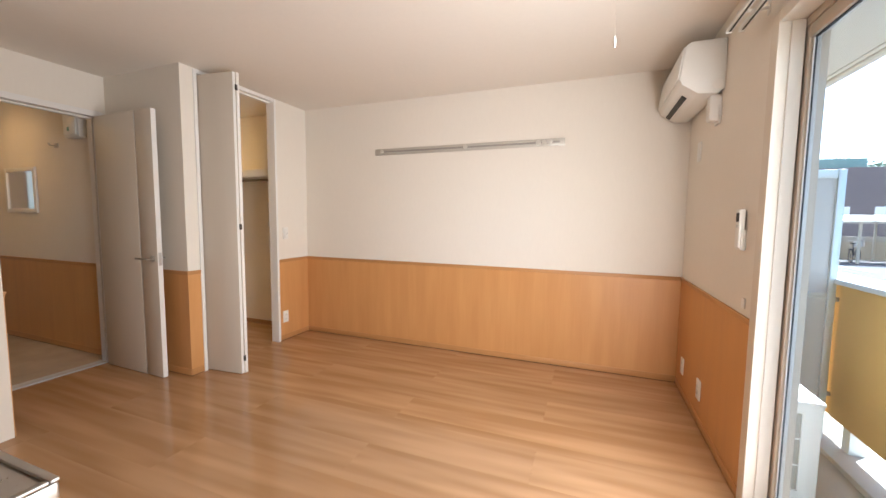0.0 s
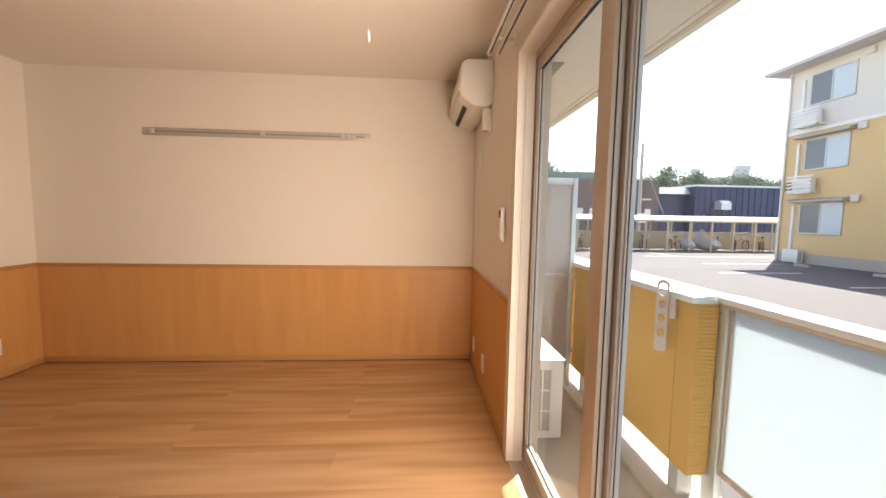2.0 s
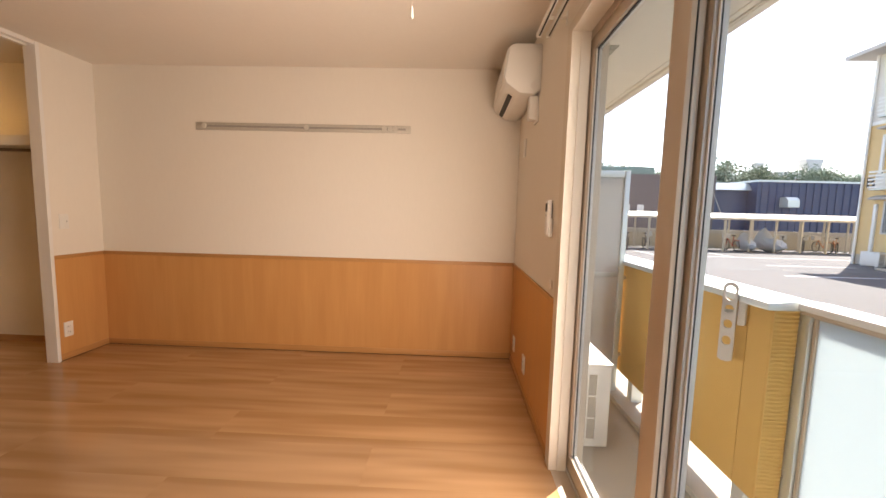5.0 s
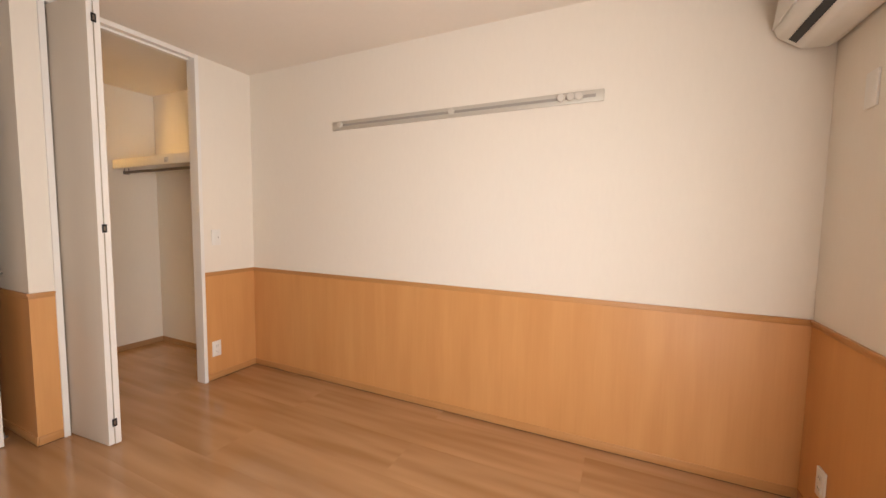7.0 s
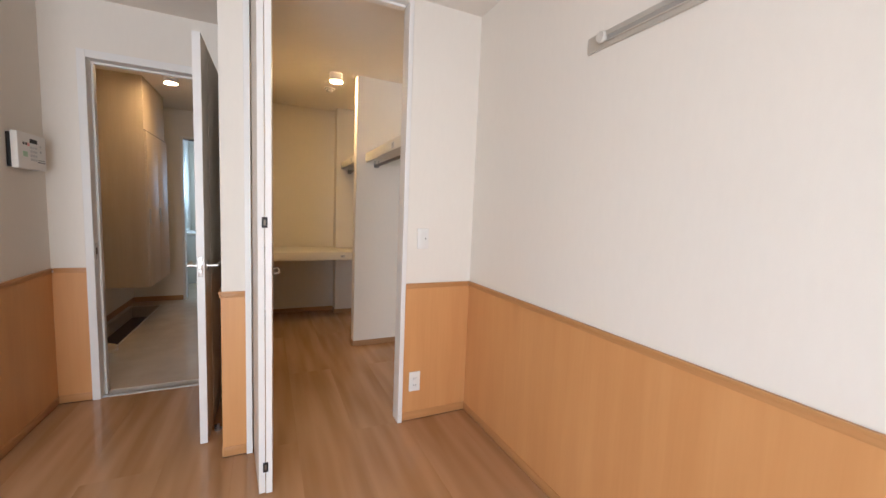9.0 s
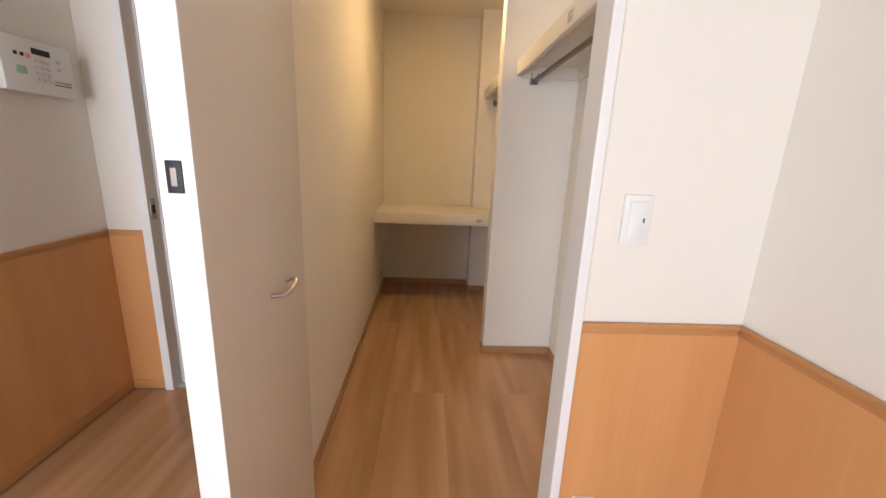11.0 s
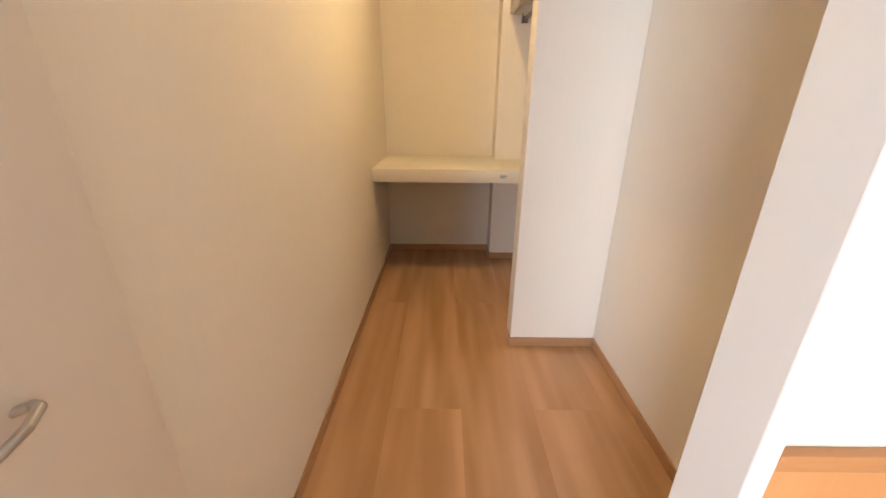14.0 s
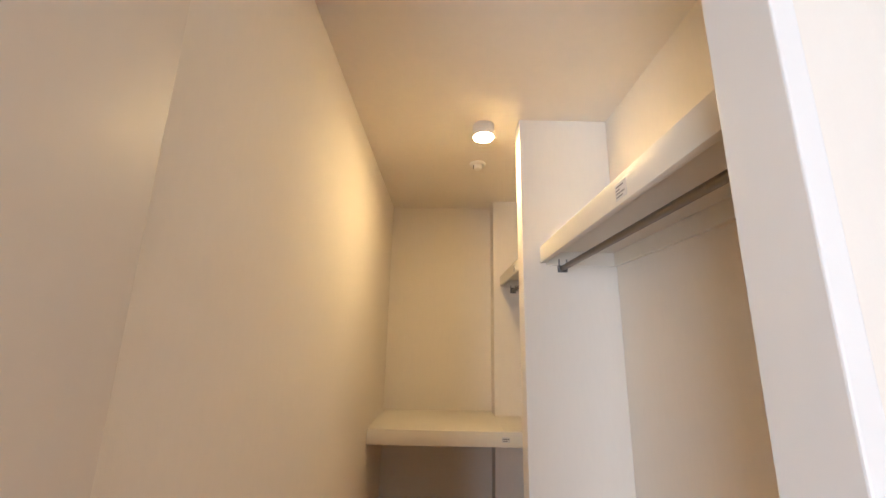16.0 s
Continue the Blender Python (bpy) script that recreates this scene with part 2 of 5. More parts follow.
def rod(a, b, r0, r1=None, seg=16):
    return bm_rod(bmesh.new(), a, b, r0, r1, seg)


def tube(points, r, seg=10):
    """A bent rod along a line of points, rounded at its bends."""
    bm = bmesh.new()
    for a, b in zip(points, points[1:]):
        bm_rod(bm, a, b, r, seg=seg)
    for p in points[1:-1]:
        bmesh.ops.create_uvsphere(bm, u_segments=seg, v_segments=6, radius=r, matrix=Matrix.Translation(p))
    return bm


def turned(profile, seg=32):
    """A body turned round the z axis from rows of radius and height."""
    bm = bmesh.new()
    rings = [[bm.verts.new((r * math.cos(2 * math.pi * i / seg), r * math.sin(2 * math.pi * i / seg), z)) for i in range(seg)] for r, z in profile]
    for a, b in zip(rings, rings[1:]):
        for i in range(seg):
            bm.faces.new((a[i], a[(i + 1) % seg], b[(i + 1) % seg], b[i]))
    bm.faces.new(rings[0][::-1])
    bm.faces.new(rings[-1])
    return bm


def prism(outline, axis, a, b, bevel=0.0):
    """An outline of points drawn out along an axis from a to b. The points give the other two axes in order."""
    def place(p, v):
        q = list(p)
        q.insert(axis, v)
        return q
    bm = bmesh.new()
    f = bm.faces.new([bm.verts.new(place(p, a)) for p in outline])
    r = bmesh.ops.extrude_face_region(bm, geom=[f])
    d = [0, 0, 0]
    d[axis] = b - a
    bmesh.ops.translate(bm, vec=d, verts=[v for v in r["geom"] if isinstance(v, bmesh.types.BMVert)])
    bmesh.ops.recalc_face_normals(bm, faces=bm.faces)
    if bevel:
        bmesh.ops.bevel(bm, geom=list(bm.edges), offset=bevel, segments=2, affect="EDGES", profile=0.5)
    return bm


def mesh_of(bm, name, material, smooth=False):
    bmesh.ops.recalc_face_normals(bm, faces=bm.faces)
    me = bpy.data.meshes.new(name)
    bm.to_mesh(me)
    bm.free()
    me.materials.append(material)
    if smooth:
        me.shade_smooth()
        me.set_sharp_from_angle(angle=radians(38))
    return me


def part(name, bm, material, parent=None, label="", smooth=True):
    ob = new(name, mesh_of(bm, name, material, smooth))
    if parent is not None:
        ob.parent = parent
    return tagged(ob, label)


def thing(name, label, category, at=(0, 0, 0), group="", kind=""):
    ob = new(name)
    ob.location = at
    ob.empty_display_size = 0.1
    return tagged(ob, label, category, group, kind)


def structure(name, bm, material, label="", parent=None):
    return tagged(part(name, bm, material, parent, label, smooth=False), label, "", "", "structure")


# ---- measures of the flat ----
NORTH, EAST, WEST, CEIL_Z = 3.605, 1.14, -2.49, 2.44
COL_S, CL_S, CL_BACK = 2.24, 2.35, -5.26           # closet: outer south face, inner south face, back
DOORW, SOUTH_W = -3.42, 1.267                      # wall of the hall door, stub wall with the intercom
WIN_S, WIN_N, WIN_TOP = 0.54, 2.165, 2.09          # window opening between its casings
GLZ_N = 2.232                                      # north end of the aluminium window, behind the casing
WAIN = 0.85
BLOCK_E, ROOM_S = -2.6, -1.7                       # block south of the recess, end of the room
H0, H1, HALL_BACK, HALL_S = -3.55, -3.42, -6.30, 0.91

# ---- walls ----
structure("wall_north", box(CL_BACK - 0.12, NORTH, -0.05, EAST + 0.16, NORTH + 0.14, CEIL_Z + 0.1), PAPER, "off-white textured wallpaper wall above wood panelling")
structure("wall_east", boxes((EAST, GLZ_N, -0.05, EAST + 0.16, NORTH, CEIL_Z + 0.1), (EAST, ROOM_S - 0.12, -0.05, EAST + 0.16, WIN_S, CEIL_Z + 0.1),
                             (EAST, WIN_S, WIN_TOP, EAST + 0.16, GLZ_N, CEIL_Z + 0.1), (EAST, WIN_S, -0.25, EAST + 0.16, GLZ_N, -0.03)), PAPER,
          "off-white wallpaper wall with a wide balcony window")
structure("wall_closet_front", boxes((WEST - 0.075, 3.17, -0.05, WEST, NORTH, CEIL_Z + 0.1), (WEST - 0.075, COL_S, -0.05, WEST, 2.35, CEIL_Z + 0.1),
                                     (WEST - 0.075, 2.35, 2.43, WEST, 3.17, CEIL_Z + 0.1)), PAPER, "off-white wallpaper wall round the closet opening")
structure("wall_closet_south", box(CL_BACK - 0.12, COL_S, -0.05, WEST - 0.075, CL_S, CEIL_Z + 0.1), PAPER, "long off-white wallpaper wall between closet and hall")
structure("wall_closet_back", box(CL_BACK - 0.12, CL_S, -0.05, CL_BACK, NORTH, CEIL_Z + 0.1), PAPER, "off-white wallpaper wall at the closet's end")
structure("wall_closet_pillar", box(CL_BACK, 3.186, -0.05, -5.075, NORTH, CEIL_Z + 0.1), PAPER, "off-white papered pillar in the closet corner")
structure("wall_closet_partition", box(-3.98, 3.165, -0.05, -3.87, NORTH, CEIL_Z + 0.1, 0.004), PAPER, "short off-white papered partition between two closet bays")
structure("wall_door", boxes((H0, SOUTH_W, -0.05, DOORW, 1.462, CEIL_Z + 0.1), (H0, 2.205, -0.05, DOORW, COL_S, CEIL_Z + 0.1), (H0, 1.462, 2.125, DOORW, 2.205, CEIL_Z + 0.1)),
          PAPER, "off-white wallpaper wall with the doorway to the hall")
structure("wall_stub", box(H0, SOUTH_W - 0.12, -0.05, BLOCK_E, SOUTH_W, CEIL_Z + 0.1), PAPER, "off-white wallpaper wall with an intercom")
structure("wall_block", box(BLOCK_E - 0.12, ROOM_S, -0.05, BLOCK_E, SOUTH_W - 0.12, CEIL_Z + 0.1), PAPER, "plain off-white wallpaper wall")
structure("wall_south", box(BLOCK_E - 0.12, ROOM_S - 0.12, -0.05, EAST, ROOM_S, CEIL_Z + 0.1), PAPER, "plain off-white wallpaper wall")
structure("ceiling", box(HALL_BACK - 2.2, ROOM_S - 0.12, CEIL_Z, EAST, NORTH, CEIL_Z + 0.06), CEIL, "off-white papered ceiling")
structure("wall_hall_south", box(HALL_BACK - 0.1, HALL_S - 0.12, -0.3, H0, HALL_S, CEIL_Z), PAPER, "off-white wallpaper wall of the entrance")
structure("wall_hall_back", boxes((HALL_BACK - 0.1, HALL_S, -0.05, HALL_BACK, 1.46, CEIL_Z), (HALL_BACK - 0.1, 1.46, 2.08, HALL_BACK, 2.24, CEIL_Z),
                                  (HALL_BACK - 0.1, 2.20, -0.05, HALL_BACK, 2.36, CEIL_Z)), PAPER, "off-white wallpaper wall with the washroom doorway")
structure("wall_hall_north", box(HALL_BACK, COL_S, -0.05, CL_BACK - 0.12, COL_S + 0.12, CEIL_Z), PAPER, "off-white wallpaper wall of the hall")
structure("wall_washroom", boxes((-8.4, 1.1, -0.05, HALL_BACK - 0.1, 1.2, CEIL_Z), (-8.4, 2.9, -0.05, HALL_BACK - 0.1, 3.0, CEIL_Z), (-8.5, 1.1, -0.05, -8.4, 1.35, CEIL_Z),
                                 (-8.5, 1.35, -0.05, -8.4, 2.6, 1.25), (-8.5, 1.35, 2.0, -8.4, 2.6, CEIL_Z), (-8.5, 2.6, -0.05, -8.4, 3.0, CEIL_Z),
                                 (HALL_BACK - 0.1, 2.36, -0.05, HALL_BACK, 3.0, CEIL_Z)), PAPER, "pale wallpaper walls of the washroom")

# ---- wood panelling: sheet, cap and skirting, run by run ----
def panel_run(name, axis, at, a, b, out, ea=0.0, eb=0.0):
    """Panelling on the wall face at the given coordinate, from a to b, on the side out (+1 or -1); the sheet runs on by ea and eb."""
    def slab(lo, hi, t0, t1):
        p, q = at + out * t0, at + out * t1
        return (lo, min(p, q), 0, hi, max(p, q), 0) if axis == 0 else (min(p, q), lo, 0, max(p, q), hi, 0)
    def piece(t1, z0, z1, bevel):
        x0, y0, _, x1, y1, _ = slab(a - ea, b + eb, 0.0, t1)
        return box(x0, y0, z0, x1, y1, z1, bevel)
    sheet = structure(name, piece(0.004, 0.055, WAIN - 0.028, 0), WAINS, "orange-brown wood-grain wainscot panelling with a moulded cap")
    part("cap", boxes(*[(*slab(a, b, 0, t)[:2], z0, *slab(a, b, 0, t)[3:5], z1) for t, z0, z1 in ((0.014, WAIN - 0.012, WAIN), (0.009, WAIN - 0.030, WAIN - 0.012))], bevel=0.0015),
         WAINS_H if axis == 0 else WAINS_V, sheet)
    part("skirting", piece(0.008, 0.005, 0.055, 0.002), WAINS_H if axis == 0 else WAINS_V, sheet)
    # dark backing: the shade of the gap under the skirting, as colour
    part("joint_shade", piece(0.003, 0.0005, 0.0055, 0), DARKSLOT, sheet, "dark backing strip that paints the shade in the gap between skirting and floor")


panel_run("wainscot_north", 0, NORTH, WEST, EAST, -1)
panel_run("wainscot_east", 1, EAST, 2.235, NORTH - 0.014, -1, 0, 0.0098)
panel_run("wainscot_closet", 1, WEST, 3.176, NORTH - 0.014, 1, 0, 0.0098)
panel_run("wainscot_column", 1, WEST, COL_S, 2.342, 1)
panel_run("wainscot_recess", 0, COL_S, DOORW + 0.014, WEST + 0.014, -1, 0.0098, -0.0098)
panel_run("wainscot_door_wall", 1, DOORW, SOUTH_W + 0.014, 1.433, 1, 0.0098)
panel_run("wainscot_stub", 0, SOUTH_W, DOORW + 0.014, BLOCK_E, 1, 0.0098)
panel_run("wainscot_east_south", 1, EAST, ROOM_S, WIN_S - 0.07, -1)
panel_run("wainscot_hall", 0, COL_S, -6.28, H0, -1)

# ---- skirting in the closet and hall ----
def skirting(name, axis, at, a, b, out, h=0.05):
    t = at + out * 0.009
    r = (a, min(at, t), 0, b, max(at, t), h) if axis == 0 else (min(at, t), a, 0, max(at, t), b, h)
    structure(name, box(*r, 0.002), SKIRT_X if axis == 0 else SKIRT_Y, "narrow brown wood-grain skirting")


skirting("baseboard_closet_south", 0, CL_S, CL_BACK, WEST - 0.075, 1)
skirting("baseboard_closet_back", 1, CL_BACK, CL_S + 0.009, 3.186, 1)
skirting("baseboard_closet_pillar", 1, -5.075, 3.177, NORTH, 1)
skirting("baseboard_pillar_side", 0, 3.186, CL_BACK + 0.009, -5.075, -1)
skirting("baseboard_partition", 1, -3.87, 3.156, NORTH, 1)
skirting("baseboard_partition_end", 0, 3.165, -3.98, -3.87, -1)
skirting("baseboard_closet_north", 0, NORTH, -3.861, WEST - 0.075, -1)
skirting("baseboard_hall_south", 0, HALL_S, HALL_BACK, -4.1, 1, 0.06)
skirting("baseboard_hall_back", 1, HALL_BACK, HALL_S + 0.009, 1.44, 1, 0.06)

# ---- trim round the openings ----
def casing(name, rows, label, paint=TRIM):
    structure(name, boxes(*rows, bevel=0.0025), paint, label)


casing("trim_closet", [(WEST - 0.08, 3.148, 0, WEST + 0.015, 3.175, 2.433), (WEST - 0.08, 2.342, 0, WEST + 0.012, 2.37, 2.433), (WEST - 0.08, 2.37, 2.405, WEST + 0.012, 3.148, 2.433)],
       "white painted frame of the closet opening")
casing("trim_hall_door", [(H0 - 0.01, 1.433, 0, DOORW + 0.012, 1.474, 2.143), (H0 - 0.01, 2.178, 0, DOORW + 0.012, 2.214, 2.143), (H0 - 0.01, 1.474, 2.098, DOORW + 0.012, 2.178, 2.143)],
       "white painted door frame")
casing("trim_door_stop", [(H0 + 0.03, 1.474, 0, H0 + 0.07, 1.486, 2.098), (H0 + 0.03, 2.166, 0, H0 + 0.07, 2.178, 2.098), (H0 + 0.03, 1.486, 2.086, H0 + 0.07, 2.166, 2.098)], "white door stop strip")
casing("trim_window", [(EAST - 0.012, WIN_N - 0.005, 0, EAST + 0.075, WIN_N + 0.065, 2.135), (EAST - 0.012, WIN_S - 0.065, 0, EAST + 0.075, WIN_S + 0.005, 2.135),
                       (EAST - 0.012, WIN_S + 0.005, WIN_TOP - 0.005, EAST + 0.075, WIN_N - 0.005, 2.135),
                       (EAST + 0.028, WIN_N - 0.010, 0, EAST + 0.0745, WIN_N - 0.0045, WIN_TOP - 0.005)], "cream painted frame of the balcony window", CASING)
casing("trim_washroom", [(HALL_BACK - 0.11, 1.435, 0, HALL_BACK + 0.012, 1.465, 2.11), (HALL_BACK - 0.11, 1.465, 2.08, HALL_BACK + 0.012, 2.2, 2.11)], "white door frame of the washroom")
structure("trim_threshold", box(DOORW - 0.036, 1.474, 0.0, DOORW - 0.012, 2.178, 0.004), LINE, "pale metal threshold strip under the door")

# ---- floors ----
structure("floor_slab", boxes((CL_BACK, CL_S - 0.1, -0.05, EAST + 0.05, NORTH, -0.012), (H0 + 0.1, SOUTH_W, -0.05, EAST + 0.05, CL_S - 0.1, -0.012), (BLOCK_E, ROOM_S, -0.05, EAST + 0.05, SOUTH_W, -0.012)),
          SKIRT_X, "sub-floor of the room")
structure("floor_hall", boxes((HALL_BACK - 2.2, 1.25, -0.05, H0, 2.24, 0.0), (-4.50, HALL_S, -0.05, H0, 1.25, 0.0), (HALL_BACK, HALL_S, -0.05, -6.06, 1.25, 0.0), (-8.4, 2.24, -0.05, HALL_BACK, 2.9, 0.0)), VINYL,
          "pale beige marbled vinyl hall floor")
structure("floor_entrance", box(-6.06, HALL_S, -0.25, -4.50, 1.25, -0.13), TILE_D, "dark brown tiled entrance pit")
structure("trim_entrance_kerb", boxes((-6.06, HALL_S, -0.13, -4.50, HALL_S + 0.05, 0.0), (-6.06, HALL_S + 0.05, -0.13, -6.01, 1.25, 0.0), (-6.01, 1.235, -0.13, -4.50, 1.251, 0.002)), KERB,
          "pale stone kerb round the entrance pit")

# ---- balcony window ----
def sash(name, x, y0, y1, z0, z1, south, north, label):
    """A sliding sash with stiles of the given widths: beige inside, a dark seal line, grey metal outside."""
    w = thing(name, label, "window", (0, 0, 0), "balcony window sashes")
    ys, yn, za, zb = y0 + south, y1 - north, z0 + 0.075, z1 - 0.05
    fr = part("window_frame", boxes((x - 0.018, y0, z0, x - 0.003, ys, z1), (x - 0.018, yn, z0, x - 0.003, y1, z1),
                                    (x - 0.018, ys, z0, x - 0.003, yn, za), (x - 0.018, ys, zb, x - 0.003, yn, z1), bevel=0.002), SASH, w, "beige aluminium frame")
    part("seal", boxes((x - 0.003, y0 + 0.002, z0, x + 0.002, ys, z1), (x - 0.003, yn, z0, x + 0.002, y1 - 0.002, z1)), GASKET, fr, "black seal between the two frame halves")
    part("outer_skin", boxes((x + 0.002, y0, z0, x + 0.020, ys, z1), (x + 0.002, yn, z0, x + 0.020, y1, z1), (x + 0.002, ys, z0, x + 0.020, yn, za), (x + 0.002, ys, zb, x + 0.020, yn, z1), bevel=0.0015),
         SASH_OUT, fr, "grey aluminium outside")
    g = 0.003
    part("gasket", boxes((x - 0.0055, ys, za, x + 0.0055, ys + g, zb), (x - 0.0055, yn - g, za, x + 0.0055, yn, zb),
                         (x - 0.0055, ys + g, za, x + 0.0055, yn - g, za + g), (x - 0.0055, ys + g, zb - g, x + 0.0055, yn - g, zb)), GASKET, fr, "black rubber gasket")
    part("glazing_bead", boxes((x - 0.008, yn - g - 0.007, za + g, x - 0.004, yn - g, zb - g), (x - 0.008, ys + g, za + g, x - 0.004, ys + g + 0.007, zb - g)), WHITE, fr, "pale glazing bead")
    p = part("pane", box(x - 0.003, ys + 0.001, za + 0.001, x + 0.003, yn - 0.001, zb - 0.001), GLASS, w, "clear glass pane")
    p.visible_shadow = False
    return w


structure("window_1", boxes((EAST + 0.076, GLZ_N - 0.032, 0.0, EAST + 0.17, GLZ_N, WIN_TOP), (EAST + 0.076, WIN_S, 0.0, EAST + 0.17, WIN_S + 0.032, WIN_TOP),
                            (EAST + 0.076, WIN_S + 0.032, WIN_TOP - 0.035, EAST + 0.17, GLZ_N - 0.032, WIN_TOP), (EAST, WIN_S, -0.03, EAST + 0.17, GLZ_N, 0.0), bevel=0.002), SASH, "beige aluminium outer frame of the balcony window")
structure("window_track", boxes((EAST + 0.076, WIN_S + 0.032, 0.0, EAST + 0.079, GLZ_N - 0.032, 0.02), (EAST + 0.119, WIN_S + 0.032, 0.0, EAST + 0.122, GLZ_N - 0.032, 0.02),
                                (EAST + 0.164, WIN_S + 0.032, 0.0, EAST + 0.168, GLZ_N - 0.032, 0.02)), SASH_OUT, "grey aluminium sliding track on the sill")
sash("window_sash", EAST + 0.098, 1.408, GLZ_N - 0.034, 0.021, WIN_TOP - 0.037, 0.088, 0.062, "sliding glass balcony door in a beige aluminium frame")
outer_sash = sash("window_sash", EAST + 0.142, WIN_S + 0.034, 1.455, 0.021, WIN_TOP - 0.037, 0.066, 0.066, "sliding glass balcony door in the outer track")
part("edge_cover", boxes((EAST + 0.124, 1.3865, 0.097, EAST + 0.1362, 1.389, WIN_TOP - 0.088), (EAST + 0.1478, 1.3865, 0.097, EAST + 0.162, 1.389, WIN_TOP - 0.088)), SASH_OUT, outer_sash,
     "grey aluminium edge of the meeting stile")
# double curtain rail
cr = thing("curtain_rail", "white double curtain rail above the balcony window", "curtain rail", (EAST, 0, 0))
for dx in (-0.055, -0.105):
    part("rail", prism([(dx - 0.011, 2.185), (dx + 0.011, 2.185), (dx + 0.011, 2.205), (dx - 0.011, 2.205)], 1, 0.25, 2.44, 0.002), WHITE2, cr)
    part("slot", box(dx - 0.004, 0.26, 2.183, dx + 0.004, 2.43, 2.186), DARKSLOT, cr)
    part("end_cap", box(dx - 0.013, 2.44, 2.182, dx + 0.013, 2.452, 2.208, 0.003), WHITE, cr)
for y in (0.45, 1.35, 2.3):
    part("bracket", boxes((-0.118, y - 0.012, 2.206, 0.0, y + 0.012, 2.211), (-0.004, y - 0.012, 2.18, 0.0, y + 0.012, 2.24)), WHITE2, cr)

# ---- hall door, open against the closet wall ----
hd = thing("hall_door", "cream sheet-faced room door standing open, with a narrow inlaid strip", "door", (DOORW + 0.03, 2.166, 0.0))
hd.rotation_euler = (0, 0, radians(-1.0))
part("leaf", boxes((0.02, -0.036, 0.008, 0.535, 0.0, 2.088), (0.551, -0.036, 0.008, 0.745, 0.0, 2.088), (0.535, -0.031, 0.008, 0.551, -0.005, 2.088), bevel=0.002), LEAF, hd)
part("edge_band", box(0.745, -0.0355, 0.008, 0.7475, -0.0005, 2.088), TRIM, hd, "white edge band")
part("inlay", box(0.5365, -0.034, 0.010, 0.5425, -0.0305, 2.086), TRIM, hd, "white inlaid strip")
part("inlay", box(0.5455, -0.0325, 0.010, 0.5495, -0.0305, 2.086), DARKSLOT, hd, "dark groove line")
for s in (-1, 1):
    y0 = -0.036 if s < 0 else 0.0
    lev = part("handle", rod((0.69, y0, 0.95), (0.69, y0 + s * 0.008, 0.95), 0.026, seg=24), STEEL, hd, "satin lever handle on a round rose")
    part("lever", tube([(0.69, y0 + s * 0.005, 0.95), (0.69, y0 + s * 0.048, 0.95), (0.57, y0 + s * 0.052, 0.952)], 0.008), STEEL, lev)
part("latch_plate", box(0.7475, -0.029, 0.90, 0.7490, -0.007, 1.00, 0.0005), STEEL, hd, "steel latch plate")
part("latch", box(0.7495, -0.024, 0.938, 0.756, -0.012, 0.962, 0.002), STEEL, hd)
for z in (0.25, 1.85):
    part("hinge", boxes((0.0, -0.012, z - 0.05, 0.03, -0.001, z + 0.05), (0.0, 0.0, z - 0.05, 0.012, 0.012, z + 0.05), bevel=0.002), STEEL, hd)
st = thing("door_stop", "small steel door stop on the floor behind the door", "door stop", (-2.78, 2.185, 0.0))
part("base", rod((0, 0, 0), (0, 0, 0.006), 0.02, seg=20), STEEL, st)
part("post", rod((0, 0, 0.006), (0, 0, 0.03), 0.009, seg=16), STEEL, st)
part("bumper", rod((0, -0.006, 0.022), (0, -0.018, 0.022), 0.009, seg=16), GASKET, st, "black rubber bumper")
sk = thing("strike_plate", "dark strike plate in the door frame", "strike plate", (DOORW - 0.02, 1.475, 0.95))
part("plate", box(-0.018, -0.001, -0.05, 0.018, 0.002, 0.05, 0.001), STEEL, sk)
part("slot", box(-0.009, 0.002, -0.02, 0.009, 0.003, 0.02), BLACK, sk)

# ---- folding closet door, folded open ----
bf = thing("folding_door", "cream bifold closet door folded open with black pivot fittings", "closet door", (0, 0, 0.008))
pa = part("panel", box(0, 0, 0, 0.39, 0.026, 2.385, 0.003), LEAF, bf)
pa.location, pa.rotation_euler = (-2.53, 2.3715, 0), (0, 0, radians(4.9))
pb = part("panel", box(0, -0.026, 0, 0.40, 0, 2.385, 0.003), LEAF, bf)
pb.location, pb.rotation_euler = (-2.535, 2.4675, 0), (0, 0, radians(-1.2))
for p, y in ((pa, 0.013), (pb, -0.013)):
    part("edge_band", box(0.389 if p is pa else 0.399, y - 0.0125, 0.002, 0.3915 if p is pa else 0.4015, y + 0.0125, 2.383), TRIM, p, "white edge band")
for z in (0.125, 1.195, 2.27):
    h = part("hinge", box(-2.1355, 2.421, z - 0.022, -2.1325, 2.443, z + 0.022, 0.001), BLACK, bf, "black hinge fitting")
    part("pin", box(-2.1327, 2.428, z - 0.012, -2.1312, 2.436, z + 0.012), POLE, h)
part("handle", tube([(-2.412, 2.463, 0.956), (-2.417, 2.476, 0.960), (-2.413, 2.487, 0.962), (-2.396, 2.492, 0.957), (-2.365, 2.492, 0.951), (-2.345, 2.486, 0.948), (-2.336, 2.463, 0.947)], 0.0045), STEEL, bf, "curved satin steel pull")
ct = thing("closet_track", "white sliding track under the closet lintel", "door track", (0, 0, 0))
part("channel", boxes((WEST - 0.075, 2.372, 2.392, WEST - 0.035, 3.138, 2.405)), TRIM, ct)

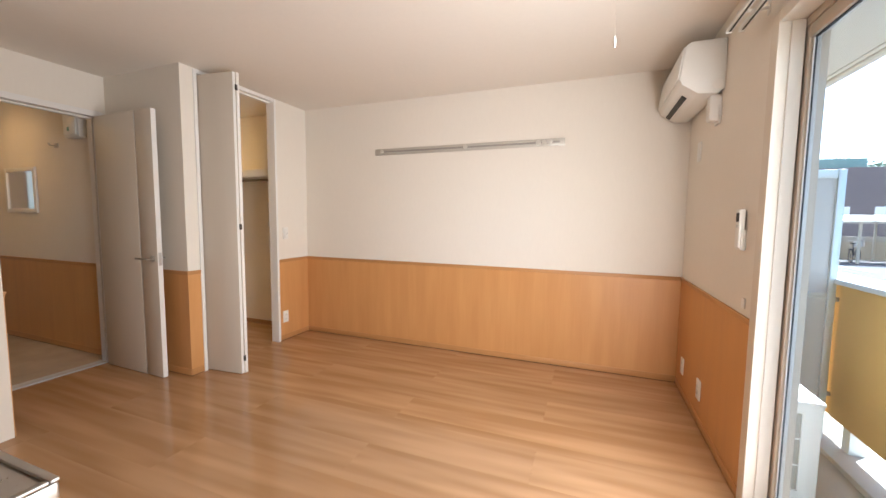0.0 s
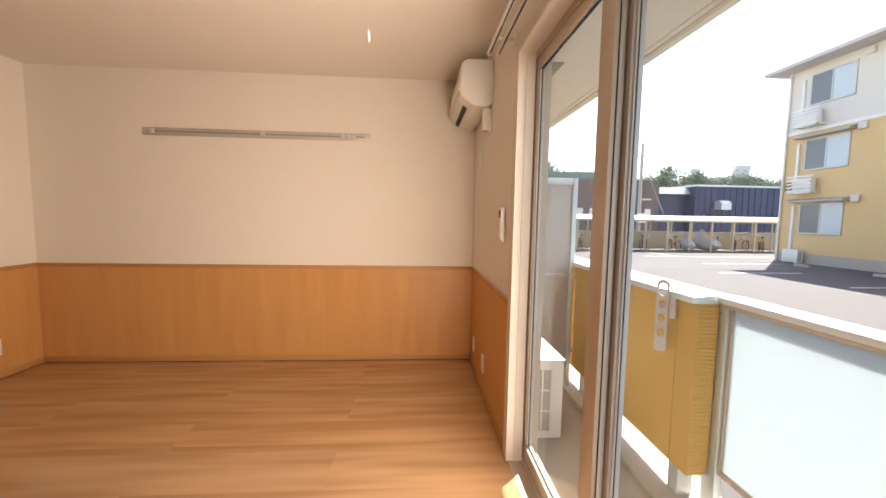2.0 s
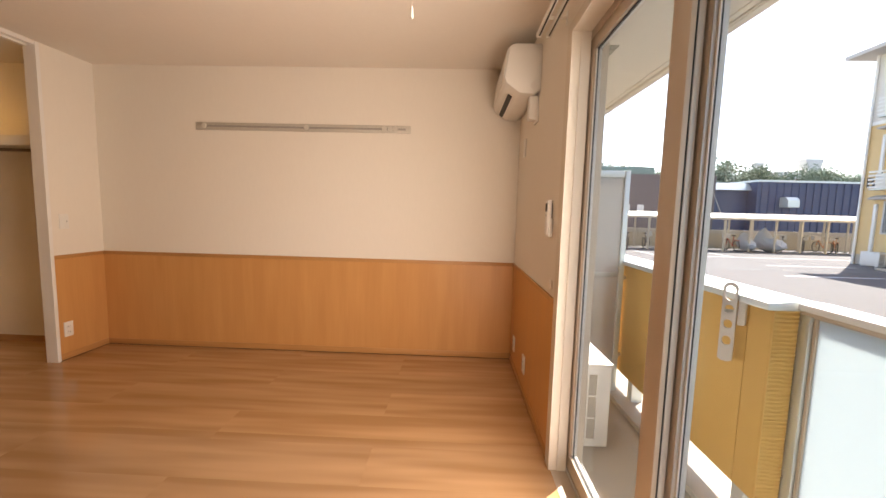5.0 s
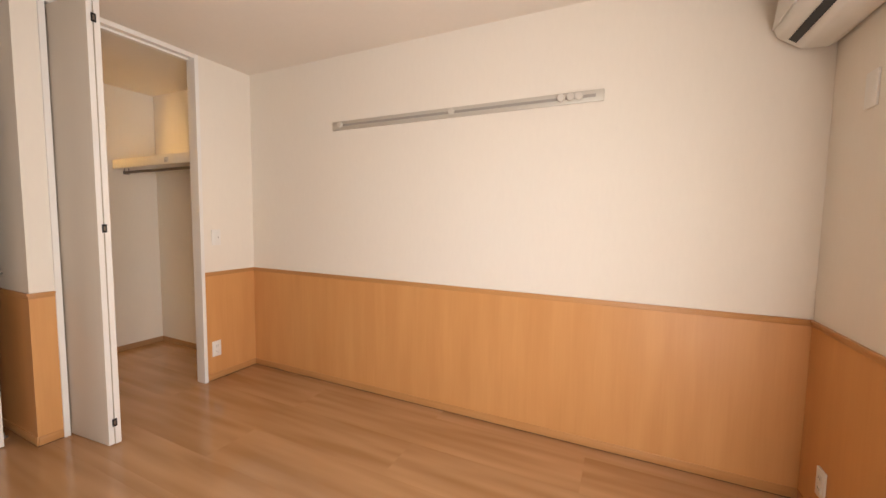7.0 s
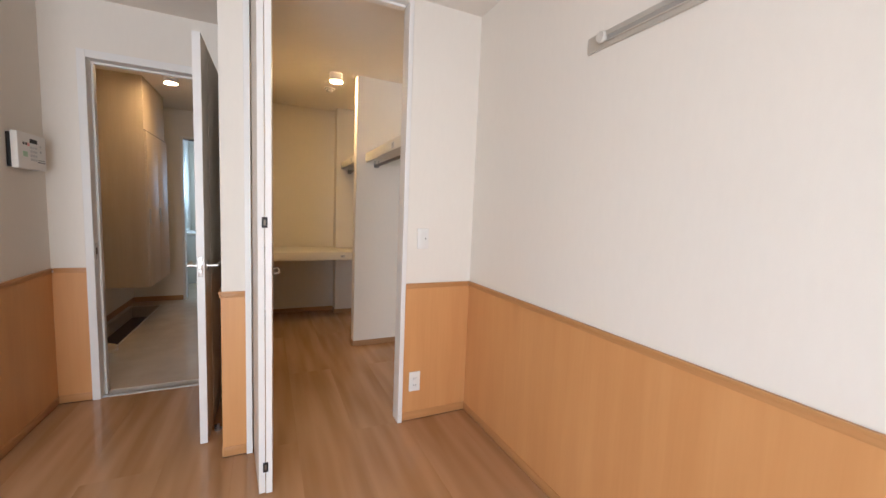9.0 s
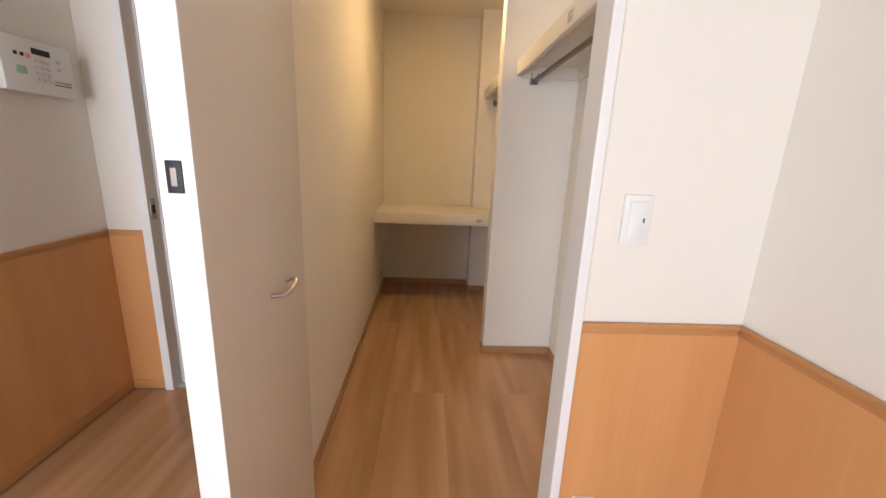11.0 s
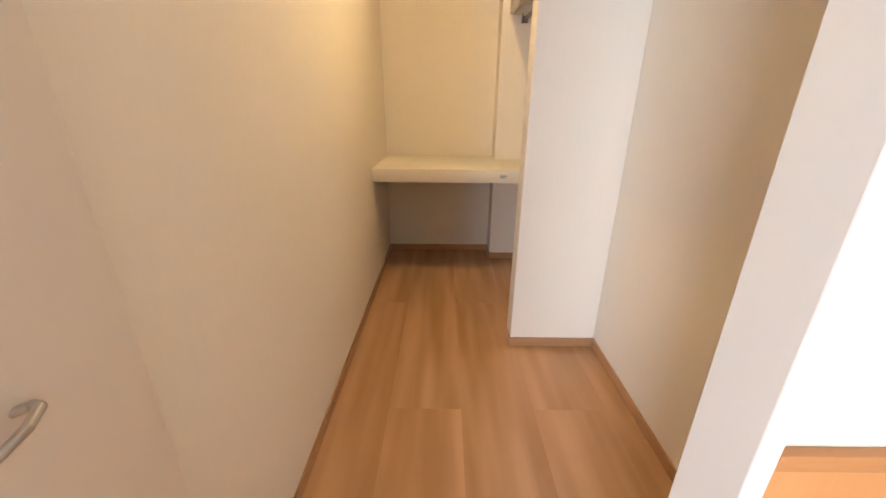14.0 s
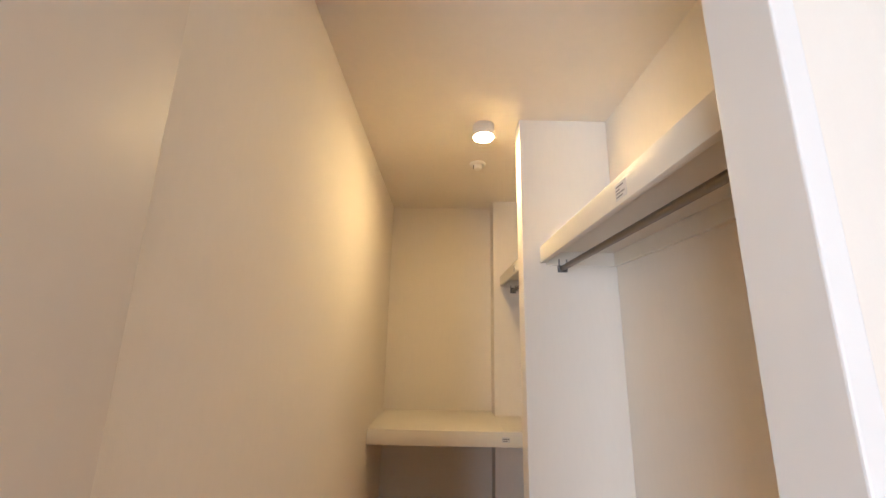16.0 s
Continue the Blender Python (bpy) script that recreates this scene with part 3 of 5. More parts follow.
# ---- picture rail with pegs ----
pr = thing("peg_rail", "long champagne aluminium hanging rail with sliding pegs on the wall", "peg rail", (0, NORTH, 0))
part("rail", prism([(-1.605, 1.913), (0.232, 1.913), (0.232, 1.975), (-1.605, 1.975)], 1, -0.013, 0.0, 0.004), RAILM, pr)
part("groove", box(-1.53, -0.0155, 1.936, 0.19, -0.0125, 1.952), shade("groove_grey", (0.34, 0.32, 0.29), 0.6), pr, "dark groove along the rail")
part("lip", boxes((-1.53, -0.018, 1.952, 0.02, -0.013, 1.958), (-1.53, -0.018, 1.930, 0.02, -0.013, 1.936), bevel=0.001), RAILM, pr)
for x in (-1.515, -0.64, 0.015, 0.065, 0.107):
    peg = part("peg", rod((x, -0.014, 1.944), (x, -0.034, 1.944), 0.010, 0.013, 18), RAILM, pr)
    part("cap", rod((x, -0.034, 1.944), (x, -0.044, 1.944), 0.022, 0.018, 24), PEGCAP, peg, "pale round peg cap")

# ---- air conditioner ----
ac = thing("air_conditioner", "white wall-mounted split air conditioner with a dark louvre", "air conditioner", (EAST, 0, -0.028))
Y0, Y1 = 2.85, 3.575
part("casing", prism([(0, 2.075), (0, 2.355), (-0.175, 2.355), (-0.205, 2.335), (-0.228, 2.15), (-0.215, 2.115), (-0.13, 2.055), (-0.04, 2.05)], 1, Y0, Y1, 0.008), WHITE2, ac)
part("front_panel", prism([(-0.206, 2.332), (-0.213, 2.330), (-0.236, 2.150), (-0.229, 2.150)], 1, Y0 + 0.008, Y1 - 0.008, 0.0015), WHITE2, ac)
part("louvre", prism([(-0.185, 2.0910), (-0.158, 2.0720), (-0.161, 2.0680), (-0.188, 2.0870)], 1, Y0 + 0.14, Y1 - 0.05), BLACK, ac, "dark air outlet")
part("side_cap", rod((-0.035, Y0 - 0.002, 2.10), (-0.035, Y0 + 0.001, 2.10), 0.028, seg=28), WHITE, ac)
part("duct_cover", prism([(0, 1.90), (-0.055, 1.905), (-0.06, 1.92), (-0.06, 2.05), (0, 2.055)], 1, 2.885, 2.955, 0.006), WHITE, ac, "white pipe cover below the unit")
part("wall_collar", box(-0.014, 2.875, 1.885, 0, 2.965, 1.99, 0.004), WHITE, ac)
part("cable", tube([(-0.02, Y0 + 0.02, 2.355), (-0.012, Y0 - 0.012, 2.33), (-0.006, Y0 - 0.015, 2.2), (-0.006, Y0 - 0.012, 2.07), (-0.004, Y0 + 0.05, 2.03)], 0.003, 8), WHITE, ac)

# ---- sockets, switches, controls ----
def wall_plate(name, label, category, at, facing, w=0.07, h=0.12, kind="socket"):
    """A plate on a wall; facing is the turn about z of its front, which looks along -y when unturned."""
    p = thing(name, label, category, at)
    p.rotation_euler = (0, 0, radians(facing))
    part("plate", box(-w / 2, -0.009, -h / 2, w / 2, 0, h / 2, 0.0025), WHITE, p)
    if kind == "socket":
        for z in (0.022, -0.022):
            i = part("insert", box(-0.019, -0.0115, z - 0.016, 0.019, -0.009, z + 0.016, 0.001), WHITE2, p)
            part("slots", boxes((-0.0075, -0.012, z - 0.006, -0.0055, -0.0114, z + 0.006), (0.0055, -0.012, z - 0.006, 0.0075, -0.0114, z + 0.006)), BLACK, i)
    elif kind == "switch":
        k = part("rocker", box(-0.022, -0.013, -0.045, 0.022, -0.009, 0.045, 0.002), WHITE2, p)
        part("mark", box(0.012, -0.0134, -0.006, 0.016, -0.0129, 0.006), DARKSLOT, k)
    return p


wall_plate("wall_socket", "white double socket low on the panelling beside the closet", "socket", (WEST + 0.004, 3.25, 0.247), 90)
wall_plate("wall_switch", "white rocker light switch beside the closet opening", "switch", (WEST, 3.275, 1.116), 90, kind="switch")
wall_plate("wall_socket", "white double socket low on the panelling under the air conditioner", "socket", (EAST - 0.004, 3.39, 0.215), -90)
wall_plate("wall_socket", "white double socket with aerial outlet on the panelling", "socket", (EAST - 0.004, 2.945, 0.224), -90, 0.075, 0.125)
wall_plate("wall_socket", "white double socket on the panelling below the intercom", "socket", (-2.740, SOUTH_W + 0.004, 0.254), 180, 0.075, 0.125)
wall_plate("aircon_socket", "small white high-level socket cover below the air conditioner", "socket", (EAST, 3.30, 1.76), -90, 0.075, 0.13, "plain")
wall_plate("vent_cap", "tiny white cap just above the panelling", "wall cap", (EAST, 2.335, 0.905), -90, 0.03, 0.05, "plain")
rm = thing("remote_control", "white air-conditioner remote in a wall holder", "remote control", (EAST, 2.40, 1.15))
part("holder", box(-0.022, -0.032, 0.0, 0, 0.032, 0.10, 0.004), WHITE2, rm)
part("remote", box(-0.030, -0.026, 0.012, -0.006, 0.026, 0.195, 0.005), WHITE, rm)
part("display", box(-0.0315, -0.019, 0.135, -0.0298, 0.019, 0.178, 0.0006), DARKSLOT, rm, "grey display window")
part("key", box(-0.0318, -0.013, 0.108, -0.0298, 0.013, 0.122, 0.0008), LABEL, rm)

ic = thing("intercom", "white wall intercom with keypad and dark display", "intercom", (-3.190, SOUTH_W, 1.413))
part("back_box", box(-0.13, 0.0, 0.005, 0.13, 0.018, 0.175, 0.003), BLACK, ic, "dark grey backing")
part("body", prism([(-0.135, 0.0), (0.135, 0.0), (0.135, 0.185), (-0.135, 0.185)], 1, 0.018, 0.046, 0.005), WHITE, ic)
part("display", box(-0.045, 0.046, 0.137, 0.025, 0.0475, 0.158), BLACK, ic, "dark display strip")
for i in range(4):
    for j in range(3):
        part("key", box(-0.035 + j * 0.023, 0.046, 0.045 + i * 0.021, -0.022 + j * 0.023, 0.049, 0.057 + i * 0.021, 0.001), LABEL, ic, "grey push key")
for x, z, m in ((0.062, 0.128, BLACK), (0.085, 0.128, BLACK), (-0.075, 0.10, LABEL), (-0.075, 0.128, LABEL)):
    part("key", box(x - 0.006, 0.046, z - 0.006, x + 0.006, 0.049, z + 0.006, 0.001), m, ic)
part("call_key", box(0.055, 0.046, 0.062, 0.092, 0.049, 0.088, 0.001), shade("pale_green", (0.42, 0.6, 0.4), 0.4), ic, "pale green key")
part("talk_key", box(0.033, 0.046, 0.118, 0.05, 0.049, 0.135, 0.001), shade("pale_red", (0.8, 0.4, 0.36), 0.4), ic, "pale red key")
part("caption", boxes((-0.12, 0.046, 0.040, -0.045, 0.0466, 0.046), (-0.12, 0.046, 0.052, -0.05, 0.0466, 0.056)), INK, ic, "dark line of print")
th = thing("floor_heating_control", "white wall controller with a dark display", "controller", (-2.742, SOUTH_W, 1.408))
part("body", box(-0.06, 0, 0, 0.035, 0.018, 0.122, 0.004), WHITE, th)
part("display", box(-0.052, 0.018, 0.065, 0.025, 0.0195, 0.114), BLACK, th)

# ---- ceiling light with a pull cord ----
CORD = (0.497, 1.46)
cl = thing("ceiling_rose", "white ceiling rose with a hanging pull cord", "ceiling fitting", (CORD[0], CORD[1], CEIL_Z))
part("rose", turned([(0.05, 0.0), (0.05, -0.012), (0.04, -0.022), (0.012, -0.025)]), WHITE, cl)
part("cord", rod((0, 0, -0.02), (0, 0, -0.614), 0.0004, seg=6), SHELF, cl)
part("tassel", turned([(0.002, -0.646), (0.0042, -0.643), (0.0035, -0.618), (0.0015, -0.612)], 16).copy(), WHITE, cl, "small ivory pull knob")

# ---- closet fittings ----
def closet_shelf(label, x0, x1, yf, z0, z1):
    s = thing("closet_shelf", label, "shelf", (0, 0, 0), "closet shelves over hanging rods")
    part("board", box(x0 + 0.002, yf + 0.024, z1 - 0.022, x1 - 0.002, NORTH - 0.001, z1, 0.001), SHELF, s)
    part("front_board", box(x0 + 0.002, yf, z0, x1 - 0.002, yf + 0.024, z1 + 0.002, 0.003), SHELF, s)
    part("cleat", boxes((x0 + 0.002, NORTH - 0.02, z0 - 0.01, x1 - 0.002, NORTH - 0.001, z1 - 0.022), (x0 + 0.002, yf + 0.03, z0 - 0.01, x0 + 0.018, NORTH - 0.02, z1 - 0.022)), SHELF, s)
    lb = part("label", box(x1 - 0.505, yf - 0.0008, z0 + 0.012, x1 - 0.445, yf + 0.001, z0 + 0.056), LABEL, s, "small paper label with print")
    part("print", boxes(*[(x1 - 0.50, yf - 0.0014, z0 + 0.018 + 0.009 * i, x1 - 0.50 + w, yf - 0.0007, z0 + 0.022 + 0.009 * i) for i, w in enumerate((0.035, 0.045, 0.02, 0.04))]), INK, lb)
    return s


def hanging_rod(label, x0, x1, y, z):
    r = thing("hanging_rod", label, "clothes rod", (0, 0, 0), "closet hanging rods")
    part("rod", rod((x0 + 0.012, y, z), (x1 - 0.012, y, z), 0.0125, seg=24), POLE, r)
    for x, s in ((x0, 1), (x1, -1)):
        part("bracket", boxes((min(x, x + s * 0.024), y - 0.02, z - 0.018, max(x, x + s * 0.024), y + 0.02, z - 0.0135), (min(x, x + s * 0.024), y - 0.02, z - 0.018, max(x, x + s * 0.024), y - 0.015, z + 0.04),
                              (min(x, x + s * 0.024), y + 0.015, z - 0.018, max(x, x + s * 0.024), y + 0.02, z + 0.04), (min(x, x + s * 0.004), y - 0.02, z - 0.018, max(x, x + s * 0.004), y + 0.02, z + 0.04), bevel=0.001),
             shade("bracket_grey", (0.25, 0.24, 0.23), 0.45, 0.6), r, "grey metal bracket")


closet_shelf("cream closet shelf with a deep front board and paper label", -3.87, WEST - 0.075, 3.245, 1.70, 1.775)
hanging_rod("dark steel hanging rod under the closet shelf", -3.87, WEST - 0.075, 3.345, 1.676)
closet_shelf("cream closet shelf in the far closet bay", -5.075, -3.98, 3.235, 1.745, 1.815)
hanging_rod("dark steel hanging rod in the far closet bay", -5.075, -3.98, 3.335, 1.71)
dk = thing("closet_counter", "cream mid-height shelf board across the closet's end", "shelf", (0, 0, 0))
part("board", boxes((CL_BACK + 0.001, CL_S + 0.001, 0.775, -4.63, 3.185, 0.80), (-5.074, 3.185, 0.775, -4.63, NORTH - 0.001, 0.80), bevel=0.001), SHELF, dk)
part("front_board", box(-4.63, CL_S + 0.001, 0.715, -4.605, NORTH - 0.001, 0.802, 0.003), SHELF, dk)
part("cleat", box(CL_BACK + 0.02, CL_S + 0.001, 0.72, -4.64, CL_S + 0.018, 0.775), SHELF, dk)
lb = part("label", box(-4.606, 3.165, 0.742, -4.6042, 3.215, 0.772), LABEL, dk, "small paper label with print")
part("print", boxes((-4.6045, 3.17, 0.748, -4.6036, 3.20, 0.753), (-4.6045, 3.17, 0.758, -4.6036, 3.21, 0.764)), INK, lb)


def round_lamp(label, at, on):
    l = thing("ceiling_lamp", label, "ceiling lamp", at, "small cylindrical ceiling lamps")
    part("body", turned([(0.055, 0.0), (0.056, -0.003), (0.056, -0.062), (0.053, -0.066)]), WHITE, l)
    part("diffuser", turned([(0.050, -0.0655), (0.050, -0.069), (0.03, -0.074), (0.005, -0.075)]), on, l, "glowing warm diffuser")
    return l


round_lamp("small white cylindrical ceiling lamp, lit warm, in the closet", (-3.93, 2.99, CEIL_Z), LAMP_ON)
round_lamp("small white cylindrical ceiling lamp, lit warm, in the hall", (-4.82, 1.63, CEIL_Z), LAMP_HALL)
sd = thing("smoke_detector", "small white round smoke detector on the closet ceiling", "smoke detector", (-4.38, 3.0, CEIL_Z))
part("base", turned([(0.05, 0.0), (0.05, -0.008), (0.045, -0.014), (0.01, -0.015)]), WHITE, sd)
part("sensor", turned([(0.028, -0.014), (0.026, -0.034), (0.018, -0.04), (0.004, -0.041)]), WHITE, sd)
part("slots", boxes((-0.02, -0.0285, -0.028, 0.02, -0.024, -0.02)), DARKSLOT, sd)

# ---- kitchen counter at the start of the walk ----
kc = thing("kitchen_counter", "stainless-topped white kitchen counter", "kitchen counter", (0, 0, 0))
part("body", box(-2.1, -0.10, 0.0, -0.285, 0.465, 0.855, 0.003), WHITE2, kc)
part("worktop", box(-2.12, -0.12, 0.86, -0.262, 0.488, 0.898, 0.006), STEEL, kc, "brushed steel worktop")
part("rim", boxes((-2.12, 0.476, 0.898, -0.262, 0.488, 0.904), (-0.274, -0.12, 0.898, -0.262, 0.476, 0.904), bevel=0.002), STEEL, kc)

# ---- hall ----
sc = thing("shoe_cabinet", "beige wood-grain wall-hung shoe cabinet in the entrance", "cabinet", (0, 0, 0))
part("body", box(-5.75, HALL_S, 0.43, -4.95, 1.38, CEIL_Z - 0.001, 0.003), CABIN, sc)
for x0, x1 in ((-5.745, -5.352), (-5.348, -4.953)):
    d = part("door", box(x0, 1.38, 0.435, x1, 1.40, 1.935, 0.003), CABIN, sc)
    part("pull", box(x1 - 0.03, 1.40, 1.05, x1 - 0.018, 1.413, 1.2, 0.003), STEEL, d)
# flat dark strip on the body draws the gap's shade
part("shadow_gap", box(-5.75, 1.38, 1.938, -4.952, 1.3825, 1.95), DARKSLOT, sc, "dark strip painting the shade of the gap above the doors")
tc = thing("storage_cabinet", "tall white entrance cabinet with a bow handle", "cabinet", (0, 0, 0))
part("body", box(-4.258, HALL_S, 0.12, -4.22, 1.224, CEIL_Z - 0.002, 0.003), CABIN, tc)
part("door", box(-4.22, HALL_S + 0.003, 0.12, -4.20, 1.224, CEIL_Z - 0.004, 0.003), LEAF, tc)
part("edge_strip", box(-4.259, 1.2245, 0.12, -4.199, 1.231, 1.885, 0.001), SKIRT_X, tc, "brown wood-grain edge strip")
part("handle", tube([(-4.2, 1.185, 1.02), (-4.175, 1.185, 1.03), (-4.17, 1.185, 1.08), (-4.17, 1.185, 1.12), (-4.175, 1.185, 1.17), (-4.2, 1.185, 1.18)], 0.005), STEEL, tc, "steel bow handle")
part("latch", tube([(-4.2, 1.10, 2.02), (-4.17, 1.13, 2.0), (-4.16, 1.185, 2.04), (-4.165, 1.19, 2.12), (-4.18, 1.185, 2.18)], 0.004), STEEL, tc, "thin bent metal latch")
# dark block added for the shadow gap below the cabinet
part("plinth", box(-4.256, HALL_S, 0.0, -4.23, 0.98, 0.12), DARKSLOT, tc)


def shoe(label, at, turn):
    s = thing("shoe", label, "shoe", at, "pair of pale shoes in the entrance")
    s.rotation_euler = (0, 0, radians(turn))
    m1, m2 = shade("canvas_beige", (0.55, 0.48, 0.38), 0.85, vary=0.08, scale=40, bump=0.3), shade("sole_rubber", (0.62, 0.58, 0.5), 0.6)
    ring = [(0.0, 0.036), (0.05, 0.04), (0.12, 0.036), (0.19, 0.044), (0.24, 0.036), (0.265, 0.018)]
    out = [(x, w) for x, w in ring] + [(x, -w) for x, w in ring[::-1]]
    part("sole", prism(out, 2, 0.0, 0.024, 0.003), m2, s)
    bm = bmesh.new()
    rows = [(0.004, 0.033, 0.085), (0.06, 0.037, 0.09), (0.11, 0.034, 0.085), (0.17, 0.040, 0.062), (0.225, 0.036, 0.046), (0.258, 0.018, 0.034)]
    loops = []
    for x, w, h in rows:
        loops.append([bm.verts.new((x, w * math.cos(a), 0.022 + (h - 0.022) * max(0.0, math.sin(a)) ** 0.8)) for a in [math.pi * i / 10 for i in range(11)]])
    for a, b in zip(loops, loops[1:]):
        for i in range(10):
            bm.faces.new((a[i], a[i + 1], b[i + 1], b[i]))
    bm.faces.new(loops[0])
    bm.faces.new(loops[-1][::-1])
    part("upper", bm, m1, s)
    part("opening", prism([(0.02, -0.02), (0.085, -0.02), (0.095, 0.0), (0.085, 0.02), (0.02, 0.02)], 2, 0.078, 0.092), DARKSLOT, s, "dark shoe opening")
    for i in range(4):
        part("lace", rod((0.115 + 0.018 * i, -0.018, 0.086 - 0.006 * i), (0.115 + 0.018 * i, 0.018, 0.086 - 0.006 * i), 0.003, seg=6), m2, s)


shoe("worn beige canvas shoe on the entrance floor", (-4.24, 1.07, 0.0), 128)
shoe("worn beige canvas shoe on the entrance floor", (-4.33, 1.03, 0.0), 122)

bp = thing("breaker_box", "white breaker box high on the hall wall", "breaker box", (-3.80, COL_S, 1.96))
part("body", box(-0.11, -0.06, 0, 0.11, 0, 0.22, 0.006), WHITE, bp)
part("cover", box(-0.09, -0.075, 0.02, 0.09, -0.06, 0.2, 0.004), WHITE2, bp)
part("label", box(-0.03, -0.0765, 0.05, 0.0, -0.0745, 0.085), shade("green_label", (0.2, 0.4, 0.3), 0.5), bp)
wh = thing("wall_hook", "small grey coat hook on the hall wall", "hook", (-4.17, COL_S, 1.92))
part("plate", box(-0.03, -0.01, -0.02, 0.03, 0, 0.02, 0.003), STEEL, wh)
part("arm", tube([(0, -0.01, 0), (0, -0.05, -0.005), (0, -0.06, 0.015)], 0.006), STEEL, wh)
fm = thing("framed_mirror", "white-framed mirror on the hall wall", "mirror", (-4.82, COL_S, 1.30))
part("frame_bars", boxes((-0.28, -0.02, 0, -0.24, 0, 0.44), (0.24, -0.02, 0, 0.28, 0, 0.44), (-0.24, -0.02, 0, 0.24, 0, 0.04), (-0.24, -0.02, 0.40, 0.24, 0, 0.44), bevel=0.003), WHITE, fm)
part("mirror_glass", box(-0.24, -0.01, 0.04, 0.24, -0.004, 0.40), MIRROR, fm)

wd = thing("washroom_door", "white washroom door standing partly open", "door", (HALL_BACK + 0.03, 0, 0))
part("leaf", box(0.0, 1.62, 0.01, 0.034, 2.235, 2.07, 0.003), LEAF, wd)
part("handle", tube([(0.034, 1.68, 0.95), (0.07, 1.68, 0.95), (0.072, 1.78, 0.95)], 0.008), STEEL, wd, "steel lever handle")
part("rose", rod((0.034, 1.68, 0.95), (0.042, 1.68, 0.95), 0.024, seg=20), STEEL, wd)
ws = thing("washstand", "white washstand with a basin top in the washroom", "washstand", (0, 0, 0))
part("cabinet", box(-8.1, 1.2, 0.0, -7.5, 1.75, 0.76, 0.004), WHITE2, ws)
part("basin", boxes((-8.12, 1.2, 0.76, -7.48, 1.77, 0.80), (-8.12, 1.2, 0.80, -7.48, 1.23, 0.84), (-8.12, 1.74, 0.80, -7.48, 1.77, 0.84), bevel=0.01), WHITE, ws)
part("tap", tube([(-8.0, 1.5, 0.80), (-8.0, 1.5, 0.95), (-7.88, 1.5, 0.95), (-7.88, 1.5, 0.92)], 0.012), STEEL, ws)
w2 = structure("window_2", boxes((-8.46, 1.35, 1.25, -8.42, 1.40, 2.0), (-8.46, 2.55, 1.25, -8.42, 2.6, 2.0), (-8.46, 1.4, 1.25, -8.42, 2.55, 1.3), (-8.46, 1.4, 1.95, -8.42, 2.55, 2.0)), SASH_OUT, "washroom window frame")
wp = part("pane", box(-8.445, 1.4, 1.3, -8.44, 2.55, 1.95), FROST, w2, "frosted pane")

# ---- balcony ----
BX = EAST + 0.16
structure("floor_balcony", box(BX, -2.5, -0.50, 2.44, 6.5, -0.34), CONC, "grey-beige coated concrete balcony floor")
structure("trim_balcony_kerb", box(2.04, -2.5, -0.34, 2.42, 6.5, -0.30, 0.004), CONC, "raised concrete kerb along the balcony edge")
structure("ceiling_balcony", boxes((BX, -2.5, 2.55, 2.40, 6.5, 2.70)), SOFFIT, "beige board soffit over the balcony")
structure("trim_fascia", boxes((2.40, -2.5, 2.53, 2.46, 6.5, 2.75), (2.33, -2.5, 2.543, 2.338, 6.5, 2.551), (2.385, -2.5, 2.536, 2.40, 6.5, 2.551)), SOFFIT, "pale fascia along the balcony soffit")
structure("wall_upper_storeys", box(BX - 0.14, -6.0, 2.75, 2.4, 12.0, 8.5), YELLOW_B, "yellow facade of the flat's own building above")
structure("wall_outer_north", box(BX - 0.1, NORTH + 0.14, -0.5, BX, 12.0, 2.75), YELLOW_B, "yellow facade of the flat's own building")
structure("wall_outer_south", box(BX - 0.1, -6.0, -0.5, BX, ROOM_S - 0.12, 2.75), YELLOW_B, "yellow facade of the flat's own building")
sv = thing("soffit_vent", "grey-green square vent in the balcony soffit", "vent", (1.71, 3.62, 2.55))
part("backing", box(-0.11, -0.23, -0.006, 0.11, 0.23, 0.0), shade("vent_grey", (0.22, 0.22, 0.17), 0.6), sv)
for i in range(8):
    part("slat", box(-0.10, -0.215 + 0.058 * i, -0.012, 0.10, -0.20 + 0.058 * i, -0.006), shade("vent_slat", (0.30, 0.29, 0.23), 0.6) if i == 0 else bpy.data.materials["vent_slat"], sv)

bw = thing("balcony_parapet", "yellow siding balcony parapet with a white cap", "parapet", (0, 0, 0))
part("core", box(2.145, 2.175, -0.118, 2.265, 6.5, 0.85), YELLOW, bw)
def rippled_face():
    """The end of the parapet: siding with fine wavy courses."""
    nx, nz = 10, 150
    bm = bmesh.new()
    def depth(x, z):
        wob = noise.noise(Vector((x * 14, 0.0, z * 9))) * 1.3 + noise.noise(Vector((x * 40, 3.0, z * 30))) * 0.5
        return 0.004 + 0.0035 * math.sin(z * 2 * math.pi / 0.021 + wob * 2.2)
    grid = []
    for k in range(nz + 1):
        z = -0.118 + 0.968 * k / nz
        grid.append([bm.verts.new((2.146 + 0.118 * i / nx, 2.174 - depth(2.146 + 0.118 * i / nx, z), z)) for i in range(nx + 1)])
    for a, b in zip(grid, grid[1:]):
        for i in range(nx):
            bm.faces.new((a[i], a[i + 1], b[i + 1], b[i]))
    return bm


